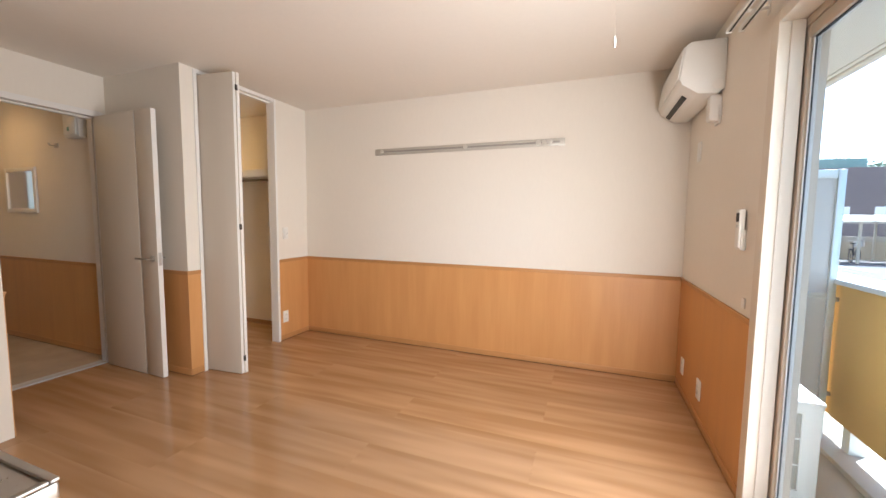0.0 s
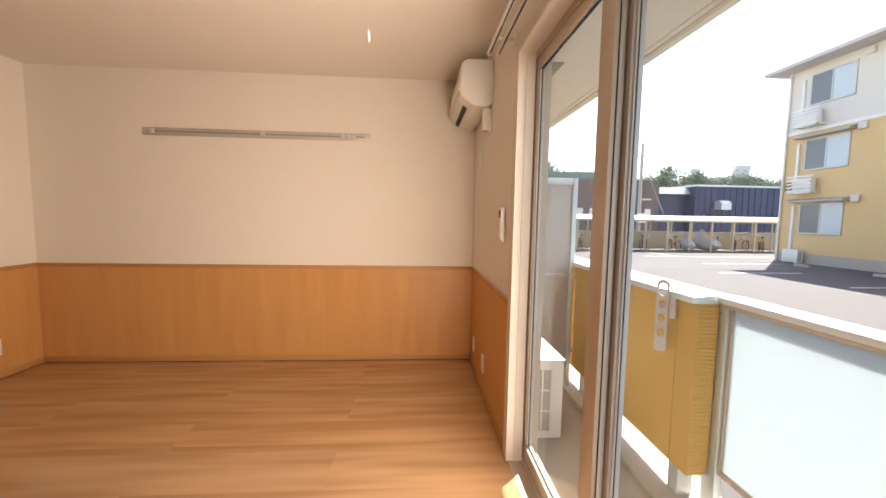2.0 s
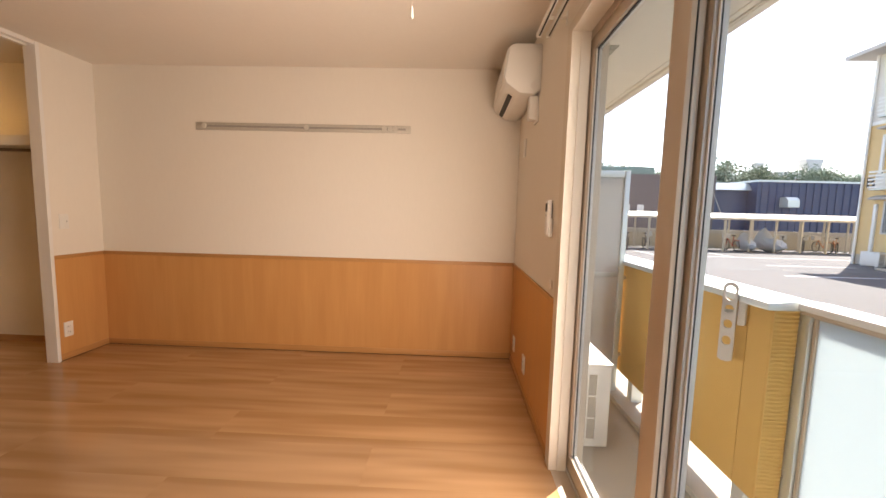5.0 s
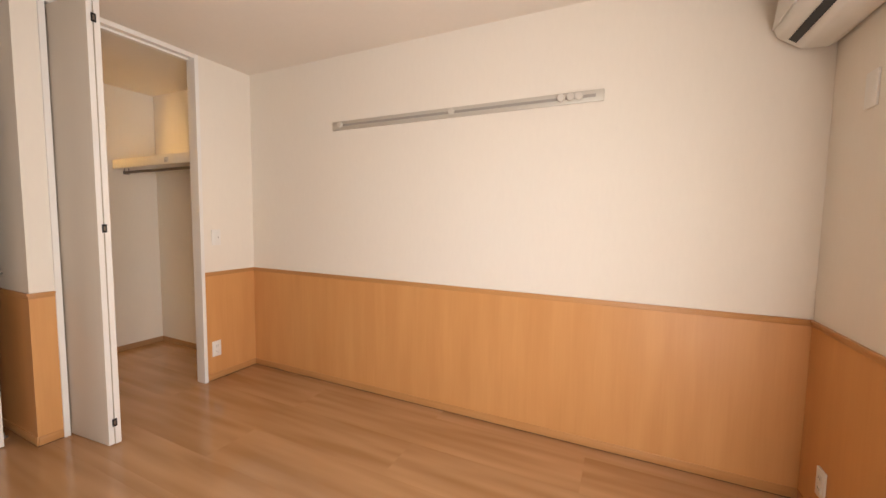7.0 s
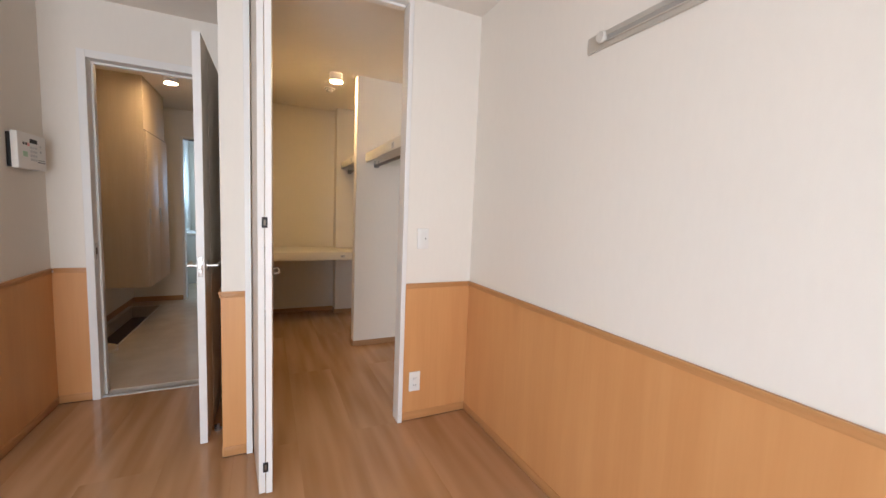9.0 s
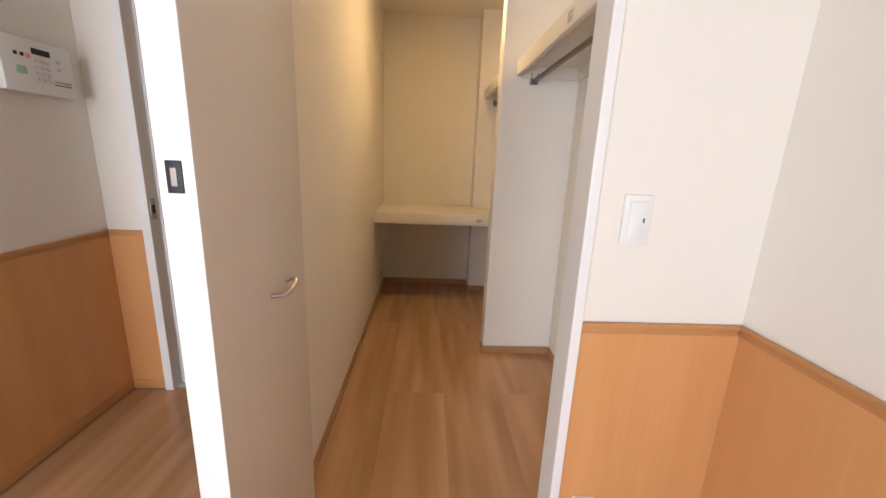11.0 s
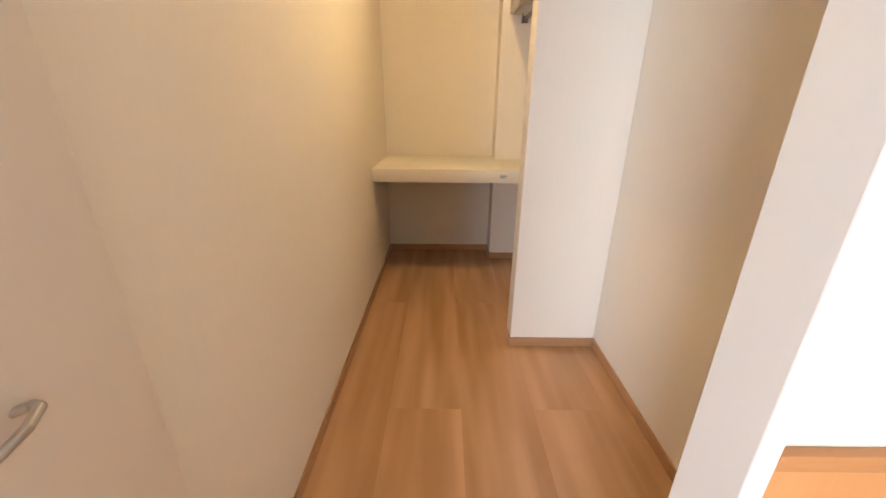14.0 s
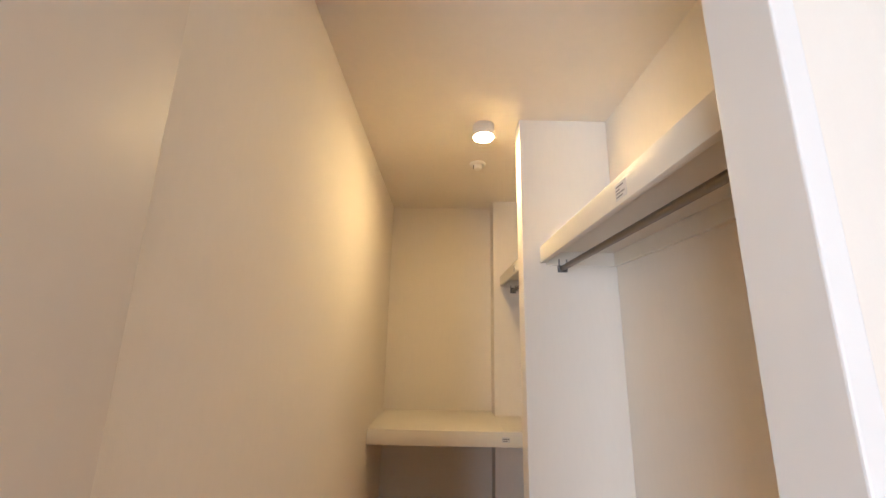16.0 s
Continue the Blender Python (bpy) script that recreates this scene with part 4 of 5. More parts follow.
part("siding", rippled_face(), YELLOW, bw, "yellow siding with wavy relief")
part("corner_strip", box(2.139, 2.160, -0.118, 2.146, 2.1745, 0.85, 0.001), YELLOW, bw)
for y0, y1 in ((2.175, 2.31), (2.315, 3.71)):
    part("inner_sheet", box(2.139, y0, -0.118, 2.145, y1, 0.85, 0.001), YELLOW, bw, "smooth yellow sheet")
part("cap", prism([(2.10, 0.85), (2.37, 0.85), (2.37, 0.885), (2.235, 0.897), (2.10, 0.885)], 1, 2.15, 6.5, 0.002), ALU, bw, "pale metal cap")
for y in (2.30, 3.55):
    part("foot", box(2.165, y - 0.04, -0.30, 2.255, y + 0.04, -0.118), ALU, bw)

gr = thing("balcony_railing", "frosted glass balcony railing in an aluminium frame", "railing", (0, 0, 0))
ys = [2.215 - 0.825 * i for i in range(6)]
for y in ys:
    po = part("post", box(2.270, y - 0.092, -0.30, 2.315, y, 0.842, 0.003), ALU, gr, "flat aluminium post")
    for z in (0.02, 0.80):
        part("bolt", rod((2.270, y - 0.046, z), (2.264, y - 0.046, z), 0.007, seg=8), STEEL, po)
for y1, y0 in zip(ys, ys[1:]):
    a, b = y0 + 0.002, y1 - 0.094
    g = part("pane", box(2.297, a, -0.06, 2.303, b, 0.84), FROST, gr, "frosted glass pane")
    part("bead", boxes((2.285, a, -0.085, 2.312, b, -0.055), (2.285, a, 0.825, 2.312, b, 0.842), (2.285, a, -0.055, 2.312, a + 0.022, 0.825), (2.285, b - 0.016, -0.055, 2.312, b, 0.825), bevel=0.002), SASH, g)
part("handrail", prism([(2.22, 0.862), (2.365, 0.862), (2.365, 0.892), (2.30, 0.902), (2.22, 0.892)], 1, -2.4, 2.135, 0.003), shade("cap_white", (0.78, 0.76, 0.72), 0.4, vary=0.03), gr, "white metal handrail")
part("under_rail", box(2.235, -2.4, 0.8425, 2.34, 2.135, 0.8615, 0.002), SASH, gr, "tan rail underside")

cp = thing("clothes_pole_holder", "grey plastic clothes-pole holder with holes on the parapet", "pole holder", (2.075, 2.36, 0.525))
cp.rotation_euler = (0, 0, radians(42))
def holed_bar(width, length, holes, thick):
    """A flat bar with rounded ends, standing up, with round-ended holes through it."""
    bm = bmesh.new()
    r, n = width / 2, 16
    def ring(cz0, cz1, rr):
        top = [(rr * math.cos(math.pi * i / n), cz1 + rr * math.sin(math.pi * i / n)) for i in range(n + 1)]
        low = [(-rr * math.cos(math.pi * i / n), cz0 - rr * math.sin(math.pi * i / n)) for i in range(n + 1)]
        return top + low
    cuts = [0.0] + [(holes[i][1] + holes[i + 1][0]) / 2 for i in range(len(holes) - 1)] + [length]
    for k, (z0, z1, hr) in enumerate(holes):
        inner = ring(z0 + hr, z1 - hr, hr)
        outer = []
        for y, z in inner:
            d = Vector((y, z - (z0 + z1) / 2))
            f = min(r / max(abs(d.x), 1e-5), ((cuts[k + 1] - (z0 + z1) / 2) if d.y > 0 else ((z0 + z1) / 2 - cuts[k])) / max(abs(d.y), 1e-5))
            p = Vector((d.x * f, (z0 + z1) / 2 + d.y * f))
            if k == len(holes) - 1 and p.y > length - r:
                e = Vector((p.x, p.y - (length - r)))
                p = Vector((0, length - r)) + e.normalized() * r if e.length > r else p
            outer.append(p)
        for side in (-thick / 2, thick / 2):
            vi = [bm.verts.new((side, y, z)) for y, z in inner]
            vo = [bm.verts.new((side, p.x, p.y)) for p in outer]
            m = len(vi)
            for i in range(m):
                bm.faces.new((vi[i], vi[(i + 1) % m], vo[(i + 1) % m], vo[i]))
            if side < 0:
                fi, fo = vi, vo
        for i in range(m):
            bm.faces.new((fi[i], fi[(i + 1) % m], vi[(i + 1) % m], vi[i]))
            bm.faces.new((fo[i], fo[(i + 1) % m], vo[(i + 1) % m], vo[i]))
    bmesh.ops.remove_doubles(bm, verts=bm.verts, dist=0.0001)
    return bm


part("plate", holed_bar(0.064, 0.42, [(0.085, 0.135, 0.02), (0.175, 0.222, 0.02), (0.255, 0.30, 0.02), (0.325, 0.40, 0.022)], 0.014), SASH_OUT, cp)
part("bracket", box(0.0, -0.07, 0.2, 0.058, -0.035, 0.33, 0.006), SASH_OUT, cp)
part("pivot", rod((0.02, -0.06, 0.26), (0.02, 0.02, 0.26), 0.012, seg=16), SASH_OUT, cp)

bd = thing("balcony_partition", "grey-white escape partition board at the balcony's end", "partition", (0, 0, 0))
for z0, z1 in ((-0.10, 0.74), (0.78, 1.60)):
    part("board", box(BX + 0.05, 3.722, z0, 2.07, 3.728, z1), PANELW, bd)
part("bars", boxes((BX + 0.01, 3.705, -0.30, BX + 0.05, 3.745, 1.66), (2.07, 3.705, -0.30, 2.115, 3.745, 1.66), (BX + 0.05, 3.71, 1.60, 2.07, 3.74, 1.66), (BX + 0.05, 3.71, 0.74, 2.07, 3.74, 0.78),
                   (BX + 0.05, 3.71, -0.14, 2.07, 3.74, -0.10), bevel=0.003), ALU, bd, "aluminium frame")
for z in (0.02, 0.72):
    part("wall_tie", box(2.115, 3.715, z, 2.14, 3.735, z + 0.03, 0.002), STEEL, bd)
part("notice", box(1.50, 3.7205, 0.95, 1.62, 3.7225, 1.05), shade("notice_yellow", (0.75, 0.6, 0.12), 0.6), bd, "small yellow notice")


def outdoor_unit(label, at, turn=0.0):
    """An outdoor air-conditioning unit; its grilled end looks along -y, its base is at the origin's height."""
    u = thing("outdoor_unit", label, "outdoor unit", at, "outdoor air-conditioning units")
    u.rotation_euler = (0, 0, radians(turn))
    part("case", box(-0.15, 0.0, 0.04, 0.15, 0.74, 0.598, 0.008), WHITE2, u)
    part("lid", box(-0.158, -0.008, 0.598, 0.158, 0.748, 0.620, 0.006), WHITE2, u)
    part("coil", box(-0.13, -0.002, 0.09, 0.06, 0.001, 0.55), FINS, u, "grey finned coil")
    for i in range(4):
        part("grille_bar", box(-0.137 + 0.064 * i, -0.012, 0.085, -0.129 + 0.064 * i, -0.003, 0.555), WHITE2, u)
    for i in range(4):
        part("grille_bar", box(-0.137, -0.015, 0.085 + 0.155 * i, 0.063, -0.012, 0.093 + 0.155 * i), WHITE2, u)
    fg = part("fan_guard", turned([(0.21, 0.0), (0.21, 0.012), (0.19, 0.02), (0.02, 0.022)], 40), WHITE2, u)
    fg.location, fg.rotation_euler = (0.15, 0.30, 0.29), (0, radians(90), 0)
    for y in (0.08, 0.64):
        part("foot", box(-0.17, y - 0.03, 0.0, 0.17, y + 0.03, 0.04, 0.004), WHITE2, u)
    return u


outdoor_unit("white outdoor air-conditioning unit standing on the balcony floor", (1.56, 2.86, -0.34))

# ---- ground and car park ----
GZ = -0.55
structure("ground", box(BX, -900, GZ - 0.3, 900, 900, GZ), ASPHALT, "grey asphalt car park")
structure("ground_behind", box(-900, -900, GZ - 0.3, BX, 900, GZ - 0.01), CONC, "bare ground behind the building")
for x0, y0, x1, y1 in ((13.3, 16.1, 16.8, 16.2), (11.6, 13.2, 14.8, 13.3), (13.2, 10.3, 17.5, 10.4), (12.5, 19.2, 24.0, 19.3), (10.4, 19.2, 10.5, 22.0), (14.2, 19.2, 14.3, 22.0)):
    structure("road_line", box(x0, y0, GZ, x1, y1, GZ + 0.004), LINE, "worn white parking line")
for y in (15.3, 12.4, 11.0):
    ks = thing("wheel_stop", "grey concrete parking stop on the asphalt", "parking stop", (17.0, y, GZ))
    part("block", prism([(-0.3, 0.0), (0.3, 0.0), (0.27, 0.1), (-0.27, 0.1)], 0, -0.08, 0.08, 0.01), CONC, ks)


# ---- apartment building across the car park ----
WINFR = shade("facade_window_frame", (0.55, 0.55, 0.54), 0.5, 0.2, vary=0.04)


def facade_window(parent, x, y0, y1, z0, z1):
    w = part("window", boxes((x - 0.05, y0 - 0.06, z0 - 0.06, x, y0, z1 + 0.06), (x - 0.05, y1, z0 - 0.06, x, y1 + 0.06, z1 + 0.06), (x - 0.05, y0, z1, x, y1, z1 + 0.06), (x - 0.07, y0, z0 - 0.06, x, y1, z0),
                             (x - 0.04, (y0 + y1) / 2 - 0.03, z0, x, (y0 + y1) / 2 + 0.03, z1)), WINFR, parent, "pale aluminium window frame")
    part("pane", box(x - 0.02, y0, z0, x - 0.012, (y0 + y1) / 2 - 0.03, z1), shade("pane_curtain", (0.52, 0.60, 0.64), 0.15, vary=0.1, scale=3) if "pane_curtain" not in bpy.data.materials else bpy.data.materials["pane_curtain"], w)
    part("pane", box(x - 0.03, (y0 + y1) / 2 + 0.03, z0, x - 0.022, y1, z1), shade("pane_dark", (0.17, 0.19, 0.20), 0.12, vary=0.1, scale=3) if "pane_dark" not in bpy.data.materials else bpy.data.materials["pane_dark"], w)


FX = 18.5
CANOPY = shade("canopy_grey", (0.40, 0.38, 0.36), 0.6, vary=0.05)
ab = thing("apartment_building", "three-storey apartment building in yellow and cream siding", "apartment building", (0, 0, 0))
part("wall", box(FX, -14.0, GZ + 0.45, FX + 9, 17.98, 5.45), YELLOW_B, ab, "yellow lower storeys")
part("wall", box(FX, -14.0, 5.60, FX + 9, 17.98, 8.40), CREAM_B, ab, "cream top storey")
part("band", box(FX - 0.05, -14.0, 5.45, FX + 9.05, 18.03, 5.60, 0.01), WHITE2, ab, "white band between storeys")
part("plinth", box(FX - 0.02, -14.0, GZ, FX + 9, 18.0, GZ + 0.45), CONC, ab, "grey plinth")
part("roof", prism([(FX - 0.85, 8.40), (FX + 9.8, 8.40), (FX + 9.8, 8.56), (FX + 4.5, 9.9), (FX - 0.85, 8.56)], 1, -14.8, 18.55), shade("roof_grey", (0.50, 0.48, 0.46), 0.7, vary=0.05), ab, "grey shallow hipped roof")
for z in (0.88, 3.78, 6.68):
    facade_window(ab, FX, 15.2, 16.92, z, z + 1.28)
    facade_window(ab, FX, 6.0, 7.7, z, z + 1.28)
    part("vent_hood", box(FX - 0.14, 14.55, z + 1.35, FX, 14.85, z + 1.62, 0.02), CREAM_B, ab)
    part("pipe_duct", box(FX - 0.09, 17.2, z - 0.9, FX, 17.32, z + 1.2, 0.01), WHITE2, ab)
for z in (2.27, 5.20):
    part("canopy", prism([(FX - 0.35, z), (FX, z), (FX, z + 0.18), (FX - 0.35, z + 0.08)], 1, 14.95, 17.35), CANOPY, ab, "narrow canopy above the window")
for z in (2.72, 5.72):
    rk = part("unit_rack", boxes((FX - 0.48, 16.15, z - 0.06, FX, 16.2, z), (FX - 0.48, 17.2, z - 0.06, FX, 17.25, z), (FX - 0.48, 16.15, z - 0.06, FX - 0.44, 17.25, z)), ALU, ab, "rack with an outdoor unit")
    part("unit", box(FX - 0.4, 16.3, z, FX - 0.08, 17.1, z + 0.62, 0.02), WHITE2, rk)
    for i in range(5):
        part("slat", box(FX - 0.5, 16.12, z + 0.02 + 0.16 * i, FX - 0.47, 17.28, z + 0.09 + 0.16 * i), WHITE2, rk)
for y1 in (12.4, 4.0):
    for z0, z1 in ((1.80, 3.22), (4.68, 6.05)):
        part("balcony_front", box(FX - 1.3, y1 - 7.0, z0, FX - 1.16, y1, z1, 0.01), YELLOW_B, ab)
        part("balcony_side", box(FX - 1.16, y1 - 0.14, z0, FX, y1, z1), YELLOW_B, ab)
        part("balcony_slab", box(FX - 1.16, y1 - 7.0, z0, FX, y1 - 0.14, z0 + 0.15), CREAM_B, ab)
        part("balcony_cap", box(FX - 1.38, y1 - 7.0, z1, FX - 1.08, y1 + 0.06, z1 + 0.07), WHITE2, ab)
    part("balcony_wall", box(FX - 1.3, y1 - 7.0, GZ + 0.1, FX - 1.16, y1 - 0.2, 0.55), YELLOW_B, ab)
    part("balcony_pillar", box(FX - 1.25, y1 - 0.3, GZ, FX - 1.05, y1 - 0.1, 2.0), CREAM_B, ab)
part("downpipe", rod((FX - 0.08, 17.90, GZ), (FX - 0.08, 17.90, 8.39), 0.05, seg=12), WHITE2, ab)
txt = bpy.data.curves.new("letter", "FONT")
txt.body, txt.size, txt.extrude, txt.align_x = "B", 0.62, 0.02, "CENTER"
tmp = bpy.data.objects.new("letter", txt)
letter_mesh = bpy.data.meshes.new_from_object(tmp)
letter_mesh.materials.append(BLACK)
letter = new("letter", letter_mesh)
letter.matrix_world = pose(FX - 0.03, 17.62, 2.80, 90, 0, -90)
letter.parent = ab
tagged(letter, "dark building letter B")
gu = outdoor_unit("white outdoor unit on the ground by the yellow facade", (FX - 0.3, 16.5, GZ), 0)

# ---- parked car ----
def car_at(at, turn):
    c = thing("car", "black compact van parked nose-out on the asphalt", "car", at)
    c.rotation_euler = (0, 0, radians(turn))
    paint = shade("car_black", (0.012, 0.012, 0.014), 0.15, vary=0.05, spec=0.6)
    side = [(-0.0, 0.32), (-0.03, 0.62), (0.05, 0.92), (0.75, 1.06), (1.25, 1.66), (3.2, 1.74), (3.38, 1.5), (3.4, 0.4), (3.3, 0.28), (0.1, 0.26)]
    part("body", prism([(x, z) for x, z in side], 1, -0.74, 0.74, 0.05), paint, c)
    part("windscreen", prism([(0.80, 1.08), (1.24, 1.62), (1.23, 1.635), (0.785, 1.09)], 1, -0.62, 0.62), shade("car_glass", (0.03, 0.04, 0.045), 0.06), c)
    for s in (-1, 1):
        part("side_window", prism([(1.05, 1.08), (1.36, 1.58), (3.05, 1.62), (3.15, 1.08)], 1, s * 0.738, s * 0.752), bpy.data.materials["car_glass"], c)
        part("headlight", box(-0.045, s * 0.66 - 0.09 * (1 if s > 0 else -1) - 0.09, 0.68, 0.06, s * 0.66 - 0.09 * (1 if s > 0 else -1) + 0.09, 0.86, 0.02), shade("headlight_clear", (0.7, 0.72, 0.74), 0.1, 0.5) if s < 0 else bpy.data.materials["headlight_clear"], c, "clear headlight")
        for x in (0.62, 2.85):
            w = part("wheel", rod((x, s * 0.58, 0.28), (x, s * 0.76, 0.28), 0.28, seg=28), GASKET, c, "black tyre")
            part("rim", rod((x, s * 0.755, 0.28), (x, s * 0.768, 0.28), 0.18, seg=20), STEEL, w)
        part("mirror", box(0.95, s * 0.76, 1.05, 1.08, s * 0.92, 1.2, 0.02), paint, c)
    for i in range(3):
        part("grille_bar", box(-0.055, -0.42, 0.66 + 0.07 * i, 0.0, 0.42, 0.70 + 0.07 * i, 0.01), STEEL, c, "chrome grille bar")
    part("number_plate", box(-0.06, -0.17, 0.36, -0.03, 0.17, 0.50, 0.004), shade("plate_yellow", (0.75, 0.62, 0.05), 0.4), c, "yellow number plate")
    part("bumper", box(-0.06, -0.72, 0.26, 0.02, 0.72, 0.40, 0.03), BLACK, c)


car_at((13.3, 8.62, GZ), 0)

# ---- bicycle shed ----
shd = thing("bicycle_shed", "long cream lean-to bicycle shed with slim posts", "bicycle shed", (0, 0, 0))
CREAM = shade("shed_cream", (0.52, 0.47, 0.37), 0.5, vary=0.04)
part("roof", prism([(22.4, 1.33), (22.5, 1.42), (23.4, 1.62), (24.5, 1.66), (24.5, 1.60), (23.4, 1.56), (22.5, 1.36)], 0, 4.0, 26.0), CREAM, shd, "curved cream roof sheet")
part("front_beam", box(4.0, 22.42, 1.26, 26.0, 22.5, 1.38), CREAM, shd)
for i in range(16):
    x = 4.6 + 1.42 * i
    part("post", box(x - 0.045, 22.55, GZ, x + 0.045, 22.64, 1.36), CREAM, shd)
    part("rear_post", box(x - 0.04, 24.3, GZ, x + 0.04, 24.38, 1.6), CREAM, shd)
    part("rafter", prism([(22.5, 1.30), (24.4, 1.54), (24.4, 1.60), (22.5, 1.36)], 0, x - 0.025, x + 0.025), CREAM, shd)
structure("wall_boundary", box(-10, 25.2, GZ, 60, 25.35, 0.35), shade("boundary_block", (0.48, 0.42, 0.32), 0.8, vary=0.08), "beige low boundary wall")
structure("trim_boundary", box(-10, 25.18, 0.35, 60, 25.37, 0.60), CONC, "pale coping on the boundary wall")


def bicycle_proto(name, label, color):
    b = thing(name, label, "bicycle", (0, 0, GZ), "bicycles in the shed")
    fm_ = shade(name + "_paint", color, 0.35, 0.2)
    for x in (-0.52, 0.52):
        bm = bmesh.new()
        pts = [(x + 0.31 * math.cos(2 * math.pi * i / 20), 0, 0.33 + 0.31 * math.sin(2 * math.pi * i / 20)) for i in range(21)]
        for p, q in zip(pts, pts[1:]):
            bm_rod(bm, p, q, 0.022, seg=6)
        for i in range(8):
            bm_rod(bm, (x, 0, 0.33), pts[int(i * 2.5)], 0.004, seg=4)
        part("wheel", bm, GASKET, b, "black tyre with spokes")
    part("frame_tubes", tube([(-0.52, 0, 0.33), (-0.12, 0, 0.30), (0.38, 0, 0.72), (0.52, 0, 0.33)], 0.02, 8), fm_, b)
    part("seat_tube", tube([(-0.12, 0, 0.30), (-0.25, 0, 0.86)], 0.018, 8), fm_, b)
    part("saddle", box(-0.38, -0.07, 0.86, -0.14, 0.07, 0.92, 0.02), BLACK, b)
    part("handlebar", tube([(0.38, 0, 0.72), (0.34, 0, 0.98), (0.28, 0.26, 1.0), (0.14, 0.28, 0.98)], 0.014, 8), STEEL, b)
    part("handlebar", tube([(0.34, 0, 0.98), (0.28, -0.26, 1.0), (0.14, -0.28, 0.98)], 0.014, 8), STEEL, b)
    part("basket", boxes((0.42, -0.16, 0.72, 0.43, 0.16, 0.95), (0.68, -0.16, 0.74, 0.69, 0.16, 0.98), (0.42, -0.165, 0.72, 0.69, -0.155, 0.96), (0.42, 0.155, 0.72, 0.69, 0.165, 0.96), (0.42, -0.16, 0.72, 0.69, 0.16, 0.73)), SASH_OUT, b)
    part("mudguard", box(-0.85, -0.03, 0.62, -0.35, 0.03, 0.66, 0.01), fm_, b)
    return b


rng = random.Random(4)
b1 = bicycle_proto("bicycle", "dark city bicycle with a basket under the shed roof", (0.06, 0.06, 0.07))
b2 = bicycle_proto("bicycle", "red city bicycle with a basket under the shed roof", (0.5, 0.08, 0.05))
b3 = bicycle_proto("bicycle", "orange bicycle under the shed roof", (0.55, 0.2, 0.06))
spots = [(b1, 5.2), (b1, 6.1), (b1, 7.4), (b1, 8.3), (b1, 9.6), (b1, 10.8), (b1, 12.0), (b1, 13.5), (b1, 14.1), (b1, 14.9), (b2, 16.9), (b1, 19.9), (b3, 22.2), (b3, 22.9), (b1, 21.0)]
used = set()
for src, x in spots:
    m = pose(x, 23.3 + rng.uniform(-0.15, 0.15), GZ + 0.0, rng.uniform(-4, 4), 0, 60 + rng.uniform(-25, 25))
    if src.name in used:
        copy_thing(src, m)
    else:
        src.matrix_world = m
        used.add(src.name)


def covered_bike(x, turn, tall):
    c = thing("covered_motorcycle", "motorcycle under a crumpled silver-grey cover", "motorcycle", (x, 23.2, GZ), "covered motorcycles in the shed")
    bm = bmesh.new()
    bmesh.ops.create_icosphere(bm, subdivisions=4, radius=1.0)
    for v in bm.verts:
        f = noise.noise(v.co * 2.3 + Vector((x, 0, 0))) * 0.18
        h = 0.55 + 0.45 * math.exp(-((v.co.x - 0.45) / 0.35) ** 2)
        v.co = Vector((v.co.x * 0.95 * (1 + f), v.co.y * 0.36 * (1 + f), max(0.0, (v.co.z * 0.5 + 0.5) * tall * h * (1 + f * 0.4))))
    part("cover", bm, shade("cover_grey", (0.42, 0.44, 0.46), 0.5, vary=0.1, scale=6), c).rotation_euler = (0, 0, radians(turn))


covered_bike(17.7, 75, 1.15)
covered_bike(19.0, 100, 1.45)

# ---- buildings behind ----
wb = thing("warehouse", "long dark-blue metal-clad warehouse with a low roof", "warehouse", (0, 0, 0))
NAVY = shade("navy_cladding", (0.035, 0.055, 0.12), 0.5, vary=0.1, scale=1.5, stretch=(8, 8, 0.3))
part("wall", box(24.7, 32, GZ, 60, 50, 4.35), NAVY, wb)
part("wing", box(21.6, 33, GZ, 24.7, 50, 3.7), NAVY, wb)
part("roof_edge", box(24.6, 31.9, 4.35, 60, 50, 4.5), ALU, wb, "pale metal roof edge")
part("roof_edge", prism([(32.6, 3.7), (33.0, 4.3), (50, 4.6), (50, 3.7)], 0, 21.5, 24.8), ALU, wb, "pale metal roof edge")
hd2 = part("vent_hood", prism([(31.2, 2.35), (32, 2.35), (32, 3.15), (31.5, 3.15), (31.2, 2.9)], 0, 26.5, 27.4), ALU, wb, "pale metal vent hood")
for i in range(60):
    part("rib", box(25.0 + 0.58 * i, 31.95, GZ, 25.06 + 0.58 * i, 32.0, 4.35), NAVY, wb)
nb = thing("shop_building", "flat-roofed brown-grey building with small windows", "building", (0, 0, 0))
part("wall", box(4.0, 32, GZ, 21.4, 48, 4.75), shade("brown_cladding", (0.13, 0.105, 0.105), 0.7, vary=0.08, scale=1.2, stretch=(1, 1, 6)), nb)
part("roof", box(3.0, 33.5, 4.75, 17.2, 48, 5.5), shade("roof_green", (0.14, 0.24, 0.21), 0.6, vary=0.06), nb, "green metal roof")
for x in (14.2, 15.3, 17.0, 18.6, 20.2, 10.5):
    part("window", box(x, 31.94, 1.75, x + 0.5, 32.02, 2.3), WHITE2, nb, "small pale window box")
up = thing("utility_pole", "grey concrete utility pole with cross-arms and a stay wire", "utility pole", (17.3, 28, GZ))
part("mast", rod((0, 0, 0), (0, 0, 7.6), 0.16, 0.10, 16), CONC, up)
part("cross_arm", box(-0.6, -0.05, 6.6, 0.6, 0.05, 6.7), STEEL, up)
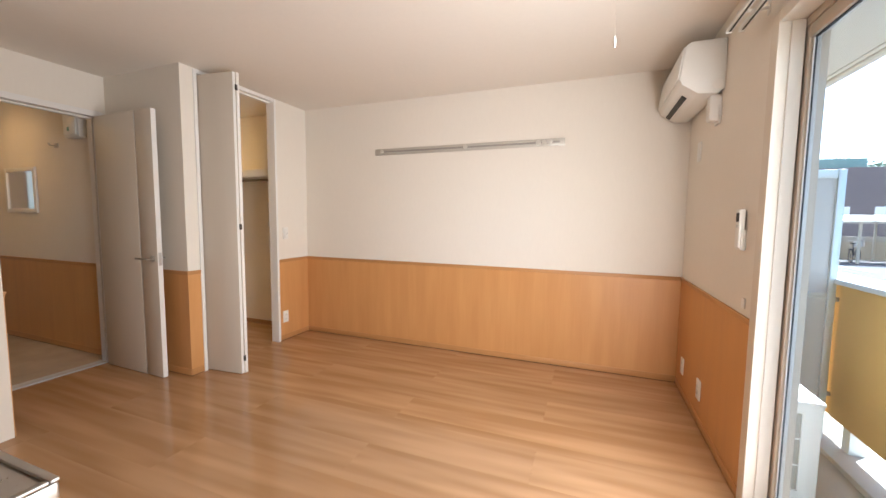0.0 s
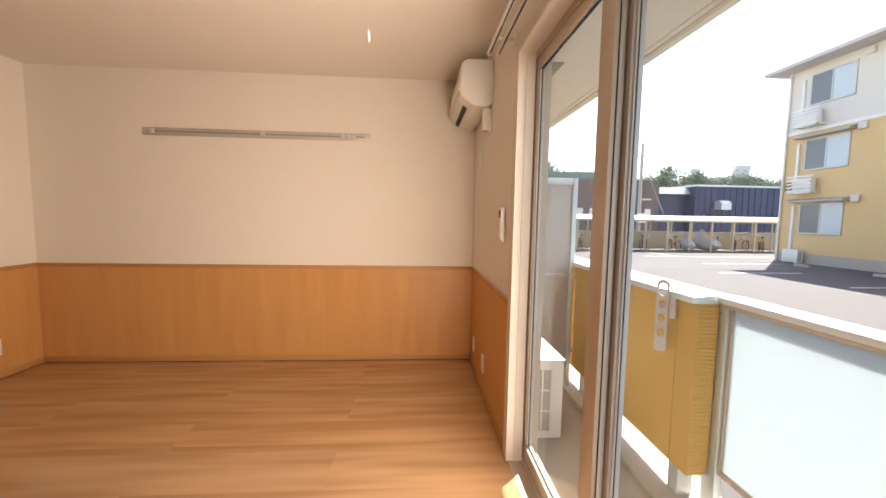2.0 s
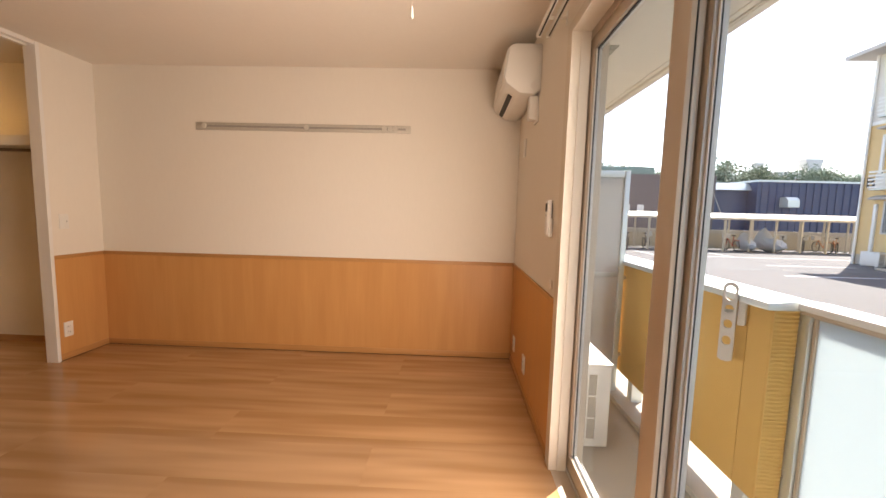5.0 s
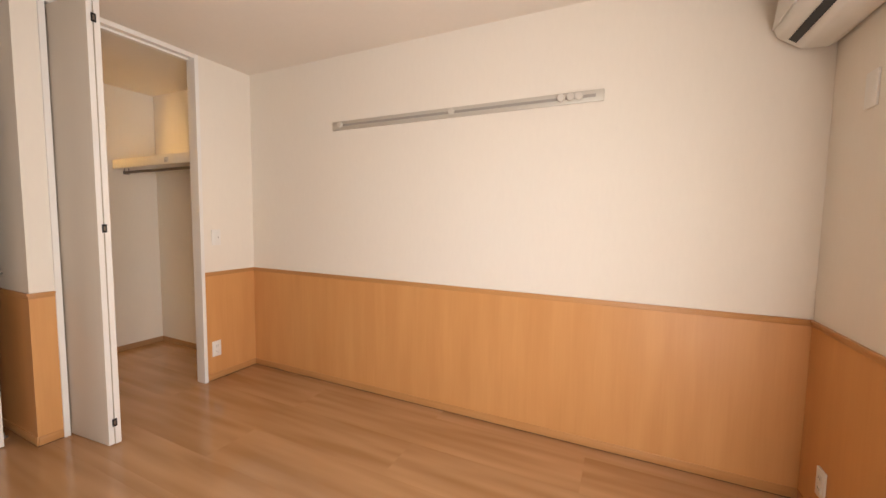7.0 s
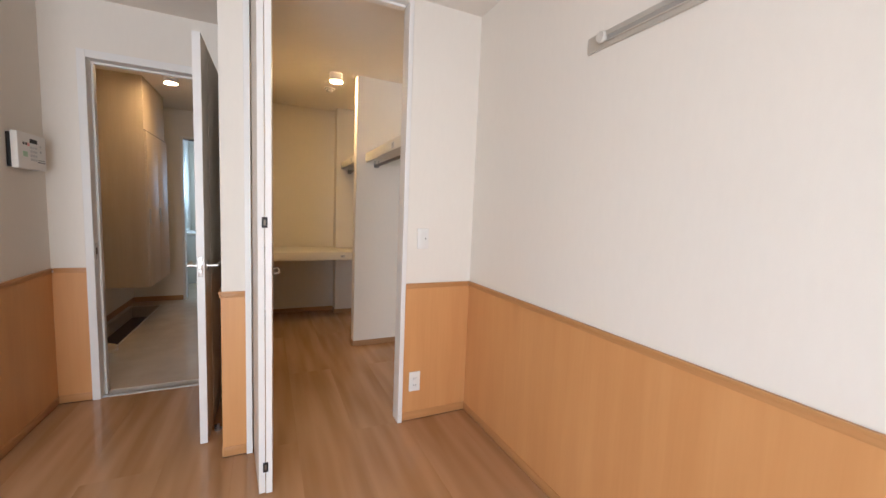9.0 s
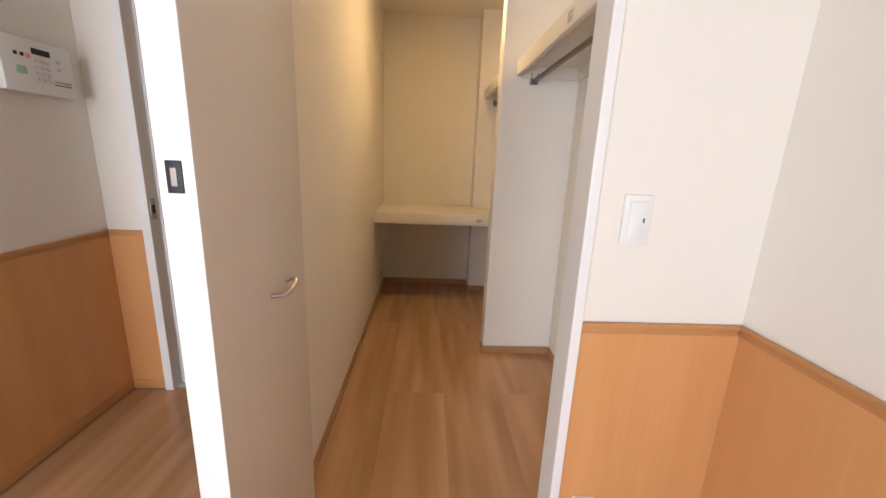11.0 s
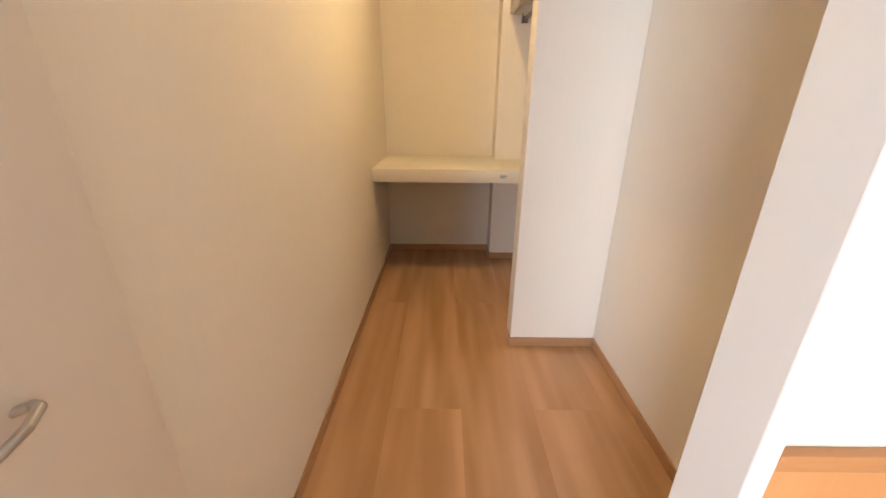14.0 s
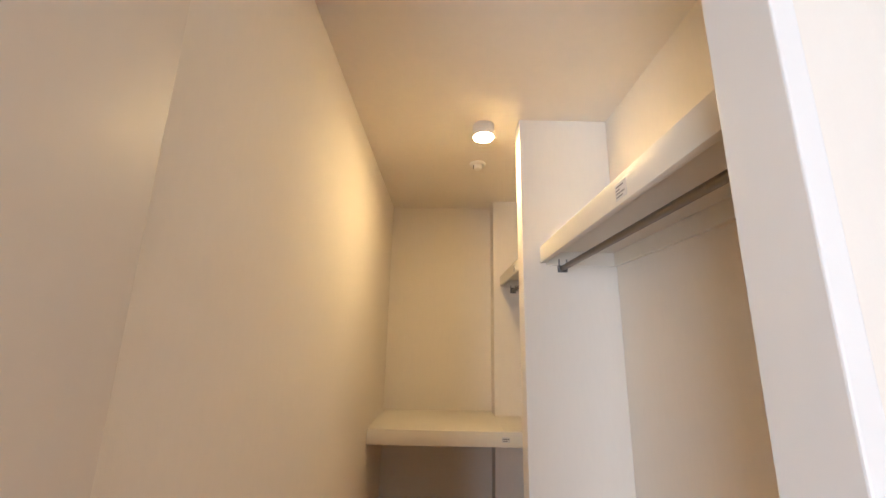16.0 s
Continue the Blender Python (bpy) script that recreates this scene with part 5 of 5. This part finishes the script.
part("lamp_arm", box(0.0, -0.04, 3.4, 0.9, 0.04, 3.5), STEEL, up)
part("meter_box", box(-0.25, -0.35, 1.7, 0.4, -0.1, 2.4, 0.02), WHITE2, up)
part("stay_wire", rod((0.05, 0, 6.4), (2.6, 0, 1.0), 0.015, seg=6), SASH_OUT, up)
for i, (a, b) in enumerate((((83.4, 110), 0.9), ((97.2, 110), 1.5))):
    tw = thing("water_tower", "pale far-off tower above the tree line", "tower", (a[0], a[1], GZ))
    part("shaft", box(-b, -b, 0, b, b, 16.2 if i == 0 else 16.0), CREAM_B, tw)
    part("head", prism([(-b * 1.2, 16.0), (b * 1.2, 16.0), (b * 1.6, 18.8), (-b * 1.6, 18.8)] if i else [(-b * 1.0, 16.2), (b * 1.0, 16.2), (b * 1.2, 17.6), (-b * 1.2, 17.6)], 1, -b, b), CREAM_B, tw)
fo = thing("office_block", "pale far-off block behind the trees", "building", (92.0, 113, GZ))
part("wall", box(-3, -3, 0, 6, 3, 15.4), CREAM_B, fo)

# ---- trees behind the warehouse ----
# leaf green lightened and greyed: the distant haze is put into the colour
HAZY_LEAF = shade("hazy_leaf", (0.22, 0.265, 0.185), 0.8, vary=0.3, scale=3)
BARK = shade("bark", (0.10, 0.07, 0.05), 0.9, vary=0.2, scale=10)


def tree_proto(seed, h):
    rg = random.Random(seed)
    t = thing("tree", "dense green tree behind the buildings, its leaf colour paled for haze", "tree", (0, 0, 0), "row of trees behind the warehouse")
    bm = bmesh.new()
    bm_rod(bm, (0, 0, 0), (0.1, 0, h * 0.75), 0.28, 0.10, 8)
    ends = []
    for i in range(9):
        a, z = i * 2.4 + rg.random(), h * (0.45 + 0.05 * i)
        e = Vector((math.cos(a) * h * 0.2, math.sin(a) * h * 0.2, z + h * 0.1))
        bm_rod(bm, (0.06, 0, z), e, 0.09, 0.03, 6)
        ends.append(e)
    part("trunk", bm, BARK, t, smooth=False)
    verts, faces = [], []
    cents = ends + [Vector((0, 0, h * 0.95)), Vector((0.4, 0.3, h * 0.85))]
    for c in cents:
        for _ in range(260):
            d = Vector((rg.gauss(0, 1), rg.gauss(0, 1), rg.gauss(0, 0.7))) * h * 0.075
            p, s = c + d, rg.uniform(0.1, 0.24)
            u = Vector((rg.gauss(0, 1), rg.gauss(0, 1), rg.gauss(0, 1))).normalized()
            w = u.orthogonal().normalized()
            k = len(verts)
            verts += [p - u * s, p + w * s * 0.6, p + u * s, p - w * s * 0.6]
            faces.append((k, k + 1, k + 2, k + 3))
    me = bpy.data.meshes.new("crown")
    me.from_pydata(verts, [], faces)
    me.materials.append(HAZY_LEAF)
    cr_ = new("crown", me)
    cr_.parent = t
    return t


protos = [tree_proto(s, h) for s, h in ((1, 10.0), (2, 11.0), (3, 9.2))]
rg = random.Random(9)
for i in range(34):
    m = pose(14 + 2.4 * i + rg.uniform(-0.8, 0.8), 68 + rg.uniform(-4, 4), GZ, 0, 0, rg.uniform(0, 360)) @ Matrix.Scale(rg.uniform(0.84, 1.02), 4)
    if i < 3:
        protos[i].matrix_world = m
    else:
        c = copy_thing(protos[i % 3], m)
        c.matrix_basis = m

# ---- floor planks ----
def floor_planks():
    """Boards one foot wide and six long, each row half a board on from the last."""
    host = thing("floor", "glossy light-brown wood plank floor", "floor", (0, 0, 0), "", "structure")
    cache = {}
    W, L = 0.303, 1.818
    edges = [NORTH] + [3.497 - W * i for i in range(40) if 3.497 - W * i > ROOM_S + 0.02] + [CL_S, SOUTH_W, ROOM_S]
    edges.sort(reverse=True)
    for top, low in zip(edges, edges[1:]):
        mid = (top + low) / 2
        row = math.floor((3.497 - mid) / W)
        left = CL_BACK if mid > CL_S else (DOORW - 0.02 if mid > SOUTH_W else BLOCK_E)
        x = (0.22 if row % 2 == 0 else -0.68) - 4 * L
        while x < EAST:
            a, b = max(x, left), min(x + L, EAST)
            if b - a > 0.02:
                key = (round(b - a, 3), round(top - low, 3))
                if key not in cache:
                    hx, hy = key[0] / 2 - 0.00005, key[1] / 2 - 0.00005
                    cache[key] = mesh_of(box(-hx, -hy, -0.012, hx, hy, 0.0, 0.00025, 1), "plank", PLANK)
                p = new("plank", cache[key])
                p.location, p.parent = ((a + b) / 2, mid, 0), host
            x += L


floor_planks()
